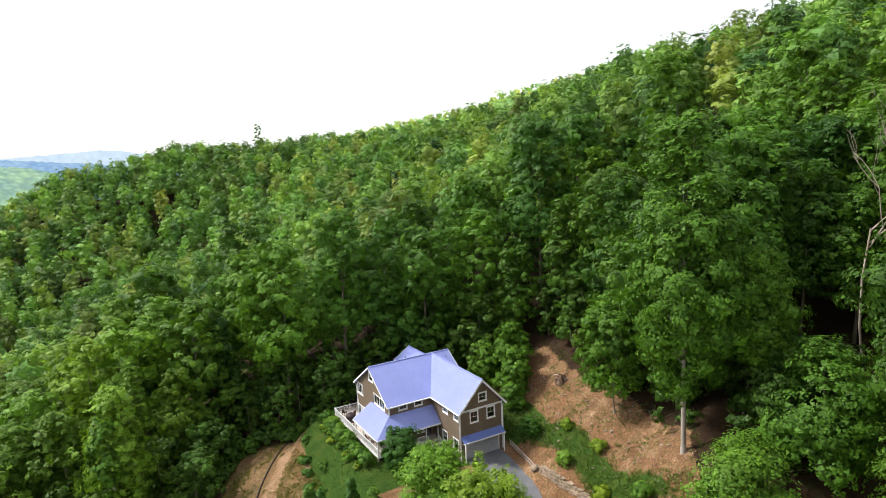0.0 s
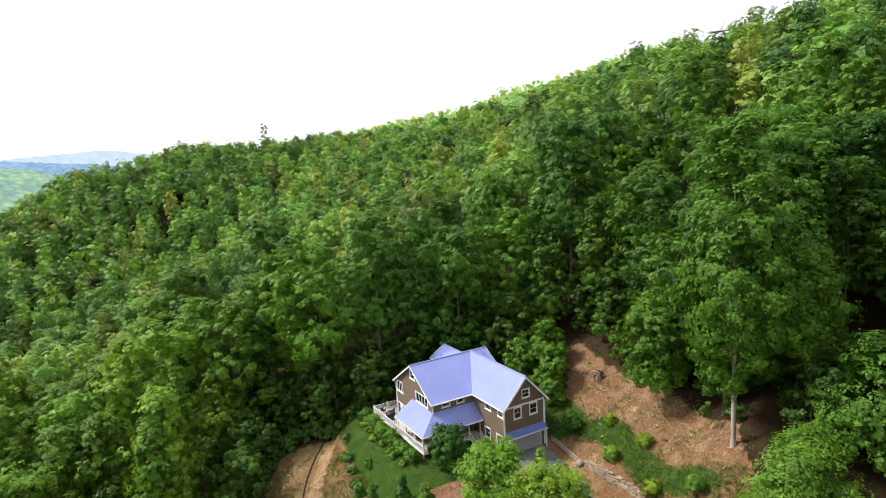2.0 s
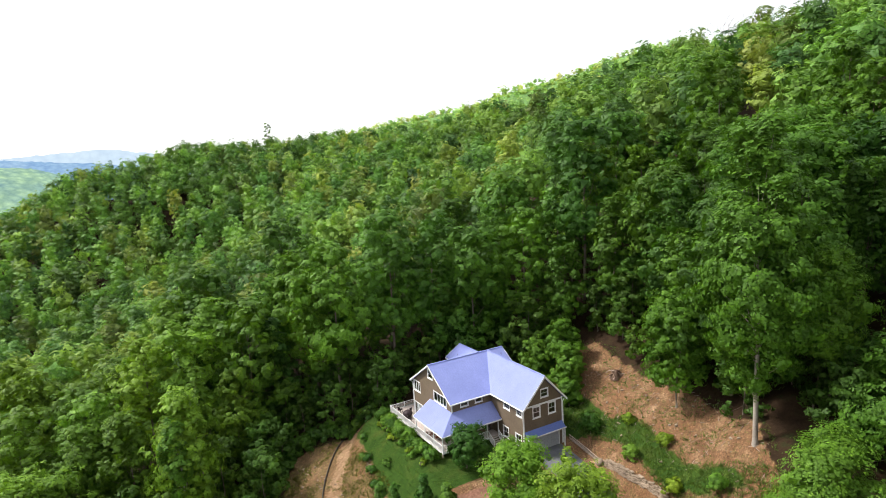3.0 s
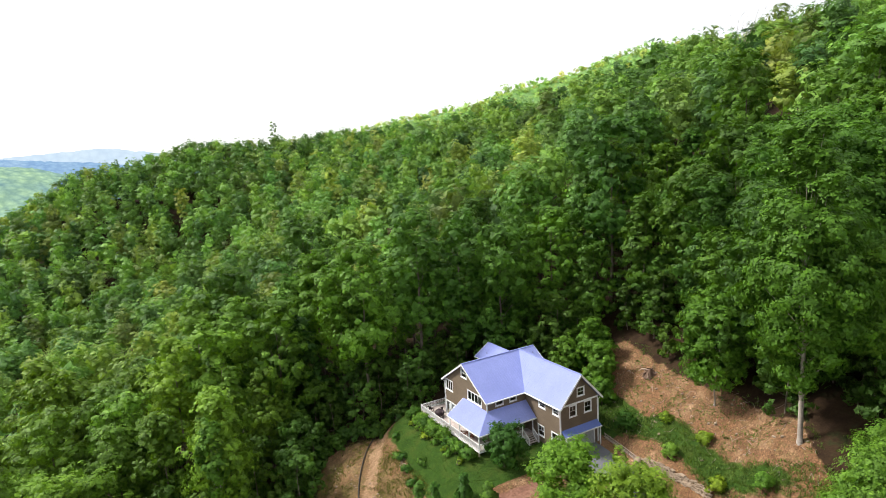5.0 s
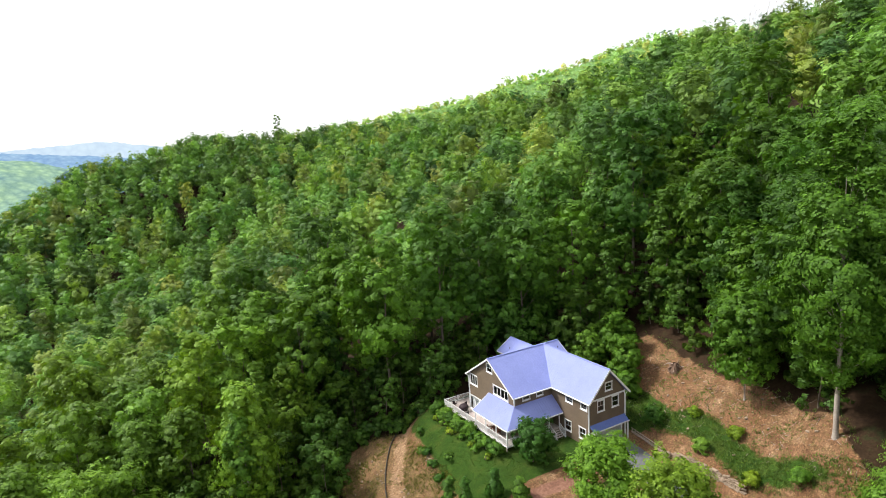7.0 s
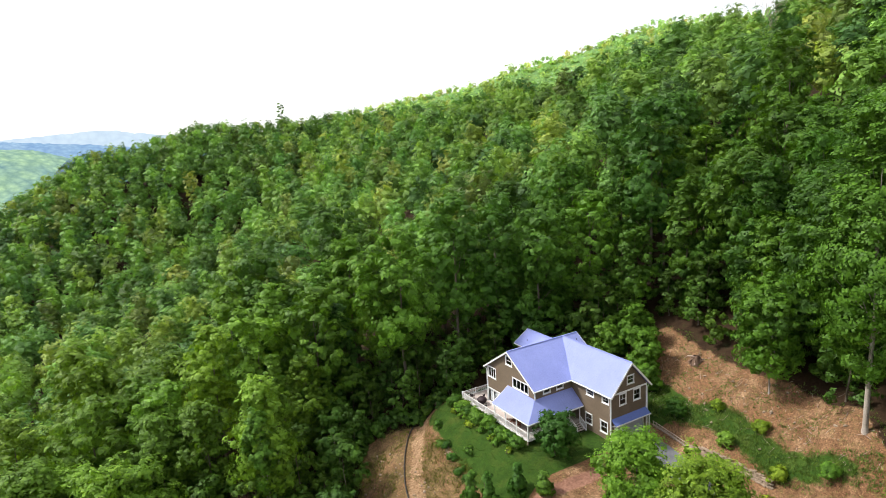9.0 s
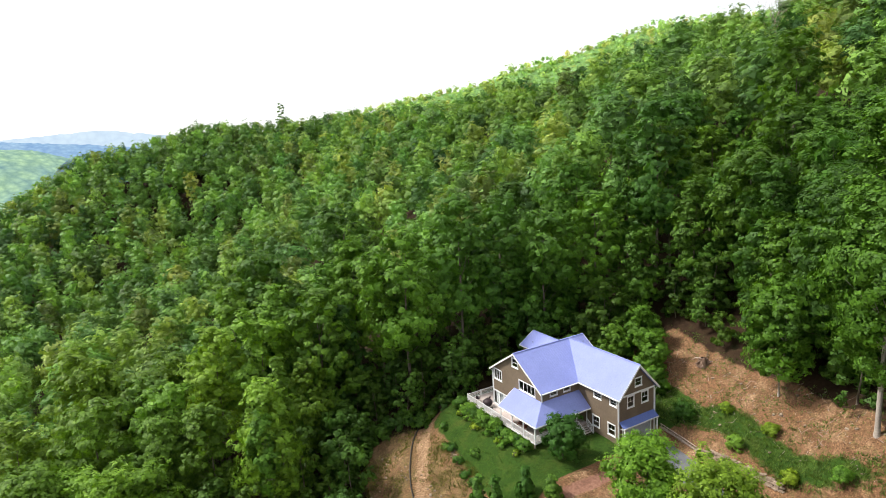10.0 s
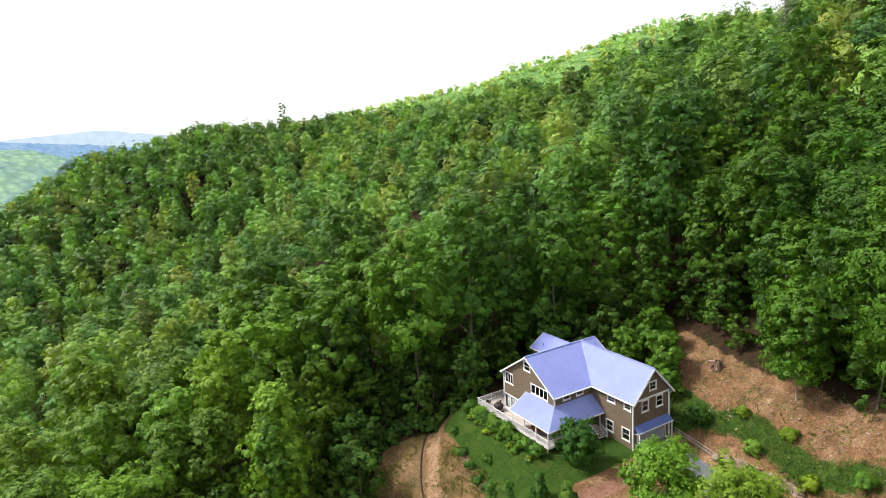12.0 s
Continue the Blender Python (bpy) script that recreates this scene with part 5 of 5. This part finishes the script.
# trees that stand by themselves in the yard
trng = np.random.default_rng(301)
make_tree("tulip_poplar", "tall tulip poplar with pale trunk on the clay slope", trng, 37.0, 7.6, 8.2, 120, 30000, 0.34, at_ground(10.9, -39.1), 0.29, LEAF_POPLAR, BARK_PALE, "tall", count=30, core=0.6, sink=0.6, clump=0.72, split=True)
make_tree("maple", "broad spreading maple in full green leaf", trng, 14.5, 1.5, 6.6, 80, 26000, 0.22, at_ground(3.2, -51.5), 0.24, LEAF_POPLAR, BARK, "dome", count=18, core=0.6, sink=0.5, clump=0.7)
make_tree("maple", "broad spreading maple with some yellowing leaves", trng, 13.5, 1.5, 6.5, 60, 12000, 0.32, at_ground(15.0, -52.0), 0.24, LEAF_POPLAR, BARK, "dome", count=14, core=0.6, sink=0.5, clump=0.72)
make_tree("young_tree", "young bright green tree beside the driveway", trng, 13.2, 1.0, 4.7, 64, 22000, 0.2, at_ground(-16.1, -29.7), 0.14, LEAF_YOUNG, BARK, "round", count=14, core=0.75, sink=0.4, clump=0.8, flat=0.95)
make_tree("young_tree", "young bright green tree beside the driveway", trng, 13.6, 1.0, 5.2, 64, 22000, 0.2, at_ground(-14.6, -37.4), 0.14, LEAF_OLIVE, BARK, "round", count=14, core=0.75, sink=0.4, clump=0.8, flat=0.95)
make_tree("young_tree", "small yellow-green tree beside the driveway", trng, 7.0, 0.8, 3.0, 30, 4500, 0.34, at_ground(-7.5, -40.0), 0.1, LEAF_YELLOW, BARK, "round", count=10)
make_tree("porch_tree", "small dark leafy tree in front of the porch", trng, 6.2, 1.0, 3.6, 40, 5200, 0.3, at_ground(-12.1, -12.0), 0.1, LEAF_SHRUB, BARK, "round", count=20, core=0.3, sink=1.0, clump=0.8)
make_tree("slender_tree", "slender tree with a bare pale trunk below its crown", trng, 25.0, 11.0, 2.8, 30, 3400, 0.5, at_ground(-42.0, 16.5), 0.2, LEAF, BARK_PALE, "tall", count=10, core=0.6, sink=0.6)
make_tree("slender_tree", "slender tree with a bare pale trunk below its crown", trng, 22.0, 10.0, 2.6, 28, 3000, 0.5, at_ground(-46.5, 9.5), 0.17, LEAF, BARK_PALE, "tall", count=10, core=0.6, sink=0.6)
make_tree("dogwood", "bushy green tree with a thin pale trunk on the clay slope", trng, 16.0, 3.6, 5.2, 40, 8000, 0.36, at_ground(13.1, -26.3), 0.11, LEAF_POPLAR, BARK_PALE, "round", count=10, core=0.6)
for x, y, h, r in ((11.0, -6.8, 7.5, 3.6), (13.5, -2.5, 8.5, 4.0), (10.2, 0.5, 8.0, 3.6), (8.6, -9.6, 4.2, 2.3)):
    make_tree("bushy_tree", "bushy green tree beside the house", trng, h, 0.8, r, 36, 4200, 0.34, at_ground(x, y), 0.12, LEAF_POPLAR, BARK, "dome", "bushy trees beside the house", count=10, core=0.65, sink=0.6)


def dead_tree():
    r = np.random.default_rng(41)
    v, f = [], []

    def grow(a, d, length, rad, depth):
        b = a + d * length
        limb(v, f, a, b, rad, rad * 0.6, 5, 3, length * 0.05, r)
        if depth == 0:
            return
        for _ in range(3 if depth > 1 else 2):
            nd = unit(d + r.normal(0, 0.38, 3) + np.array([0, 0, 0.25]))
            grow(b - d * length * 0.25 * r.random(), nd, length * (0.5 + 0.25 * r.random()), rad * 0.55, depth - 1)

    grow(np.array([0, 0, -0.5]), unit(np.array([0.03, 0.02, 1])), 17, 0.17, 4)
    grow(np.array([1.4, -1.2, -0.5]), unit(np.array([0.06, -0.02, 1])), 15, 0.13, 3)
    me = bpy.data.meshes.new("trunk")
    fill(me, np.array(v), np.array(f))
    me.materials.append(DEADWOOD)
    ob = thing("dead_tree", "bare grey dead tree standing among green woods", "tree", at_ground(31.8, -47.2))
    part("trunk", me, None, ob)
    for x, y, k in ((150, 68, 0.9), (156, 62, 0.82), (147, 62, 0.85), (160, 69, 0.8)):
        tagged(copy_thing(ob, at_ground(x, y, 37 * k * 10, k)), "bare dead tree on the wooded skyline").scale = [k] * 3


dead_tree()


def skyline_pine():
    """A lone thin pine that stands above the crest."""
    r = np.random.default_rng(15)
    v, f = [], []
    limb(v, f, (0, 0, -0.5), (0.3, 0.1, 33), 0.35, 0.06, 6, 4)
    cs, rs = [], []
    for k in range(26):
        z, a = 17 + 16 * k / 26, k * 2.4
        e = np.array([math.cos(a), math.sin(a), 0.15]) * (4.2 - 3.2 * k / 26) * (0.6 + 0.4 * r.random()) + np.array([0.2, 0, z])
        limb(v, f, (0.2, 0, z), e, 0.1, 0.03, 4, 2)
        cs.append(e), rs.append(0.9)
    me = bpy.data.meshes.new("trunk")
    fill(me, np.array(v), np.array(f))
    me.materials.append(BARK)
    sv, sq = sprays(r, np.array(cs), np.array(rs), 1600, 0.7, 0.3, 0.4, 0.9, None, 0.5)
    cm = bpy.data.meshes.new("crown")
    fill(cm, sv, sq)
    cm.materials.append(LEAF_SHRUB)
    ob = thing("pine", "thin tall pine standing above the wooded crest", "tree", at_ground(65, 374, 0, 1.12))
    part("trunk", me, None, ob)
    part("crown", cm, None, ob)


skyline_pine()


def stump():
    """An upturned root plate: the butt of the trunk with broken roots round it."""
    r = np.random.default_rng(8)
    ob = thing("root_stump", "upturned brown tree stump with broken pale roots on clay", "stump", at_ground(15.2, -13.2))
    for k in range(6):
        a = k * 1.05
        c = np.array([math.cos(a), math.sin(a), 0]) * (0.45 if k else 0)
        v, f = [], []
        limb(v, f, c * 1.3 + np.array([0, 0, -0.4]), c * 0.9 + np.array([0, 0, 0.7 + 0.6 * r.random()]), 0.52, 0.2 + 0.1 * r.random(), 7, 4, 0.08, r)
        me = bpy.data.meshes.new("split_butt")
        fill(me, np.array(v), np.array(f))
        part("split_butt", me, STUMP, ob)
    for k in range(11):
        a = k * 0.6 + r.normal(0, 0.15)
        e = np.array([math.cos(a) * (1.3 + 0.8 * r.random()), math.sin(a) * (1.3 + 0.8 * r.random()), r.uniform(-0.2, 1.5)])
        v, f = [], []
        limb(v, f, (0, 0, 0.7), e, 0.16, 0.04, 5, 3, 0.15, r)
        me = bpy.data.meshes.new("root")
        fill(me, np.array(v), np.array(f))
        part("root", me, DEADWOOD if k % 3 == 0 else STUMP, ob)


stump()

# black drain pipe down the bank
pts = [(x, y, level_at(x, y) + 0.1) for x, y in ((-20.4, 14.6), (-21.9, 13.1), (-23.2, 11.4), (-24.4, 9.6), (-25.6, 7.6), (-26.7, 5.6), (-27.7, 3.6), (-28.6, 1.6), (-29.4, -0.6), (-30.2, -3), (-31, -6))]
v, f = [], []
for a, b in zip(pts, pts[1:]):
    limb(v, f, a, b, 0.1, 0.1, 8, 1)
me = bpy.data.meshes.new("drain_pipe")
fill(me, np.array(v), np.array(f))
me.materials.append(PIPE)
tagged(new("drain_pipe", me), "long black drain pipe laid down the clay bank", "pipe")

# loose stones
for k in range(70):
    if k < 34:
        x, y = rng.uniform(-33, -26), rng.uniform(-3, 13)
    elif k < 44:
        x, y = -20.8 + rng.normal(0, 0.5), 1.5 + rng.normal(0, 1.5)
    else:
        x, y = rng.uniform(6, 15), rng.uniform(-42, -14)
    s = 0.35 + 0.5 * rng.random()
    ob = new("loose_stone", stones[int(rng.integers(7))])
    ob.matrix_world = pose(x, y, level_at(x, y) + 0.02, rng.normal(0, 12), rng.normal(0, 12), rng.uniform(0, 360)) @ Matrix.Scale(s, 4)
    tagged(ob, "pale loose field stone lying on bare clay", "stone", "loose stones")

# ---- deck furniture ----
def grill(x, y):
    ob = thing("covered_grill", "round grill under a black cover on the deck", "grill", pose(x, y, FLOOR))
    bm = bmesh.new()
    bmesh.ops.create_uvsphere(bm, u_segments=20, v_segments=12, radius=0.78)
    for w in bm.verts:
        w.co.z = 0.75 + w.co.z * (0.7 if w.co.z > 0 else 0.95)
        if w.co.z < 0.55:
            k = 1 - 0.25 * (0.55 - w.co.z)
            w.co.x, w.co.y = w.co.x * k, w.co.y * k
    me = bpy.data.meshes.new("cover")
    bm.to_mesh(me)
    bm.free()
    me.materials.append(BLACK)
    part("cover", me, None, ob)
    for k in range(3):
        a = k * 2.1
        part("leg", Solid().beam((0.35 * math.cos(a), 0.35 * math.sin(a), 0), (0.2 * math.cos(a), 0.2 * math.sin(a), 0.4), 0.04, 0.04, (1, 0.2, 0)).mesh("leg", BLACK), None, ob)


def chair(m, material, label, name="deck_chair"):
    ob = thing(name, label, "chair", m, "deck chairs")
    part("seat", Solid().box(-0.26, -0.25, 0.42, 0.26, 0.27, 0.46).mesh("seat", material, 0.01), None, ob)
    part("backrest", Solid().beam((0, 0.27, 0.46), (0, 0.4, 1.0), 0.5, 0.04, (0, 1, 0)).mesh("backrest", material), None, ob)
    for x in (-0.23, 0.23):
        for y in (-0.22, 0.24):
            part("leg", Solid().box(x - 0.025, y - 0.025, 0, x + 0.025, y + 0.025, 0.42).mesh("leg", material), None, ob)
        part("armrest", Solid().box(x - 0.035, -0.25, 0.64, x + 0.035, 0.3, 0.67).mesh("armrest", material), None, ob)
        part("arm_post", Solid().box(x - 0.02, -0.24, 0.46, x + 0.02, -0.2, 0.64).mesh("arm_post", material), None, ob)
    return ob


def table(m, material, label, r=0.6):
    ob = thing("deck_table", label, "table", m)
    bm = bmesh.new()
    bmesh.ops.create_cone(bm, cap_ends=True, segments=24, radius1=r, radius2=r, depth=0.04, matrix=Matrix.Translation((0, 0, 0.73)))
    me = bpy.data.meshes.new("tabletop")
    bm.to_mesh(me)
    bm.free()
    me.materials.append(material)
    part("tabletop", me, None, ob)
    for k in range(4):
        a = k * math.pi / 2 + 0.4
        part("leg", Solid().beam((0.42 * math.cos(a), 0.42 * math.sin(a), 0), (0.3 * math.cos(a), 0.3 * math.sin(a), 0.71), 0.05, 0.05, (0.3, 1, 0)).mesh("leg", material), None, ob)


grill(-12.2, 5.6)
chair(pose(-12.3, 8.2, FLOOR, 0, 0, 120), BLACK, "dark metal deck chair by the railing")
chair(pose(-11.2, 7.0, FLOOR, 0, 0, 200), BLACK, "dark metal deck chair by the patio door")
chair(pose(-12.6, 4.0, FLOOR, 0, 0, 60), BLACK, "dark metal deck chair beside the grill")
table(pose(-12.1, -3.2, FLOOR), RED_WOOD, "round reddish wooden table on the porch")
for a in (20, 140, 260):
    c, s = math.cos(math.radians(a)), math.sin(math.radians(a))
    chair(pose(-12.1 + 0.85 * c, -3.2 + 0.85 * s, FLOOR, 0, 0, a - 90), RED_WOOD, "reddish wooden chair at the porch table", "porch_chair")


# ---- grass and weeds ----
def tufts(name, label, rng, sites, material, blades=6, size=0.3):
    """Tufts of upright blades over the given ground."""
    n = len(sites)
    base = np.array([(x, y, level_at(x, y) - 0.02) for x, y, _ in sites])
    big = np.repeat(np.array([s for _, _, s in sites]), blades) * size
    root = np.repeat(base, blades, 0) + rng.normal(0, 0.9, (n * blades, 3)) * (np.stack([big, big, 0 * big], -1))
    a = rng.uniform(0, 2 * math.pi, n * blades)
    side = np.stack([np.cos(a), np.sin(a), 0 * a], -1) * (big * 0.22)[:, None]
    tip = root + np.stack([rng.normal(0, 0.45, n * blades), rng.normal(0, 0.45, n * blades), 0.6 + 0.7 * rng.random(n * blades)], -1) * big[:, None]
    v = np.stack([root - side, root + side, tip], 1).reshape(-1, 3)
    me = bpy.data.meshes.new(name)
    fill(me, v, np.arange(len(v)).reshape(-1, 3))
    me.materials.append(material)
    return tagged(new(name, me), label, "grass", kind="stuff")


grng = np.random.default_rng(64)
lawn_sites, weed_sites, bank_sites = [], [], []
for _ in range(9000):
    x, y = grng.uniform(-23, -3), grng.uniform(-15, 12.5)
    if x > -13.2 and y > -8.5 or x - 0.16 * (y + 4) < -21.3 or (x > -7 and y < -10):
        continue
    lawn_sites.append((x, y, 0.5 + 0.6 * grng.random()))
for _ in range(9000):
    x, y = grng.uniform(-38, -20), grng.uniform(-16, 17)
    if clearing(x, y) > 1.05 or x - 0.16 * (y + 4) > -20.5 or ripple(x, y, 2.2) + grng.normal(0, 0.5) < 0.3:
        continue
    on_track = x - float(np.interp(y, [-20, 1.5, 6, 10.3, 13.8, 16], [-38, -29.3, -26.5, -24, -20.8, -18.5]))
    if -0.9 < on_track < 3.4 and grng.random() < 0.9:
        continue
    weed_sites.append((x, y, 0.7 + 1.1 * grng.random()))
for _ in range(9000):
    x, y = grng.uniform(3, 20), grng.uniform(-46, 2)
    if clearing(x, y) > 1.05 or x < float(wall_x(y)) + 0.9:
        continue
    near = math.exp(-((x - float(wall_x(y)) - 3.9 + 1.1 * math.sin(y / 3.1)) / 2.0) ** 2)
    if near < 0.35 and ripple(x, y, 1.9) + grng.normal(0, 0.5) < 0.6:
        continue
    bank_sites.append((x, y, (0.8 if near > 0.35 else 0.45) + 0.8 * grng.random()))
tufts("lawn_grass", "short green lawn grass beside the porch", grng, lawn_sites, GRASS, 6, 0.13)
tufts("dry_weeds", "dry yellow-green weeds over the clay bank", grng, weed_sites, WEED, 8, 0.17)
tufts("bank_grass", "green grass and weeds on the cut bank", grng, bank_sites, WEED_GREEN, 9, 0.2)


# brushwood left on the cleared slope
v, f = [], []
for _ in range(260):
    x, y = grng.uniform(6, 17), grng.uniform(-44, -8)
    if clearing(x, y) > 1.0 or x < float(wall_x(y)) + 1.5:
        continue
    a, k = grng.uniform(0, 6.28), 0.3 + 0.8 * grng.random() ** 2
    z = level_at(x, y)
    e = (x + k * math.cos(a), y + k * math.sin(a))
    limb(v, f, (x, y, z + 0.05), (*e, level_at(*e) + 0.04 + 0.25 * grng.random()), 0.03, 0.012, 4, 2, 0.06, grng)
me = bpy.data.meshes.new("brushwood")
fill(me, np.array(v), np.array(f))
me.materials.append(DEADWOOD)
tagged(new("brushwood", me), "dry grey twigs and sticks strewn on bare clay", "brushwood", kind="stuff")
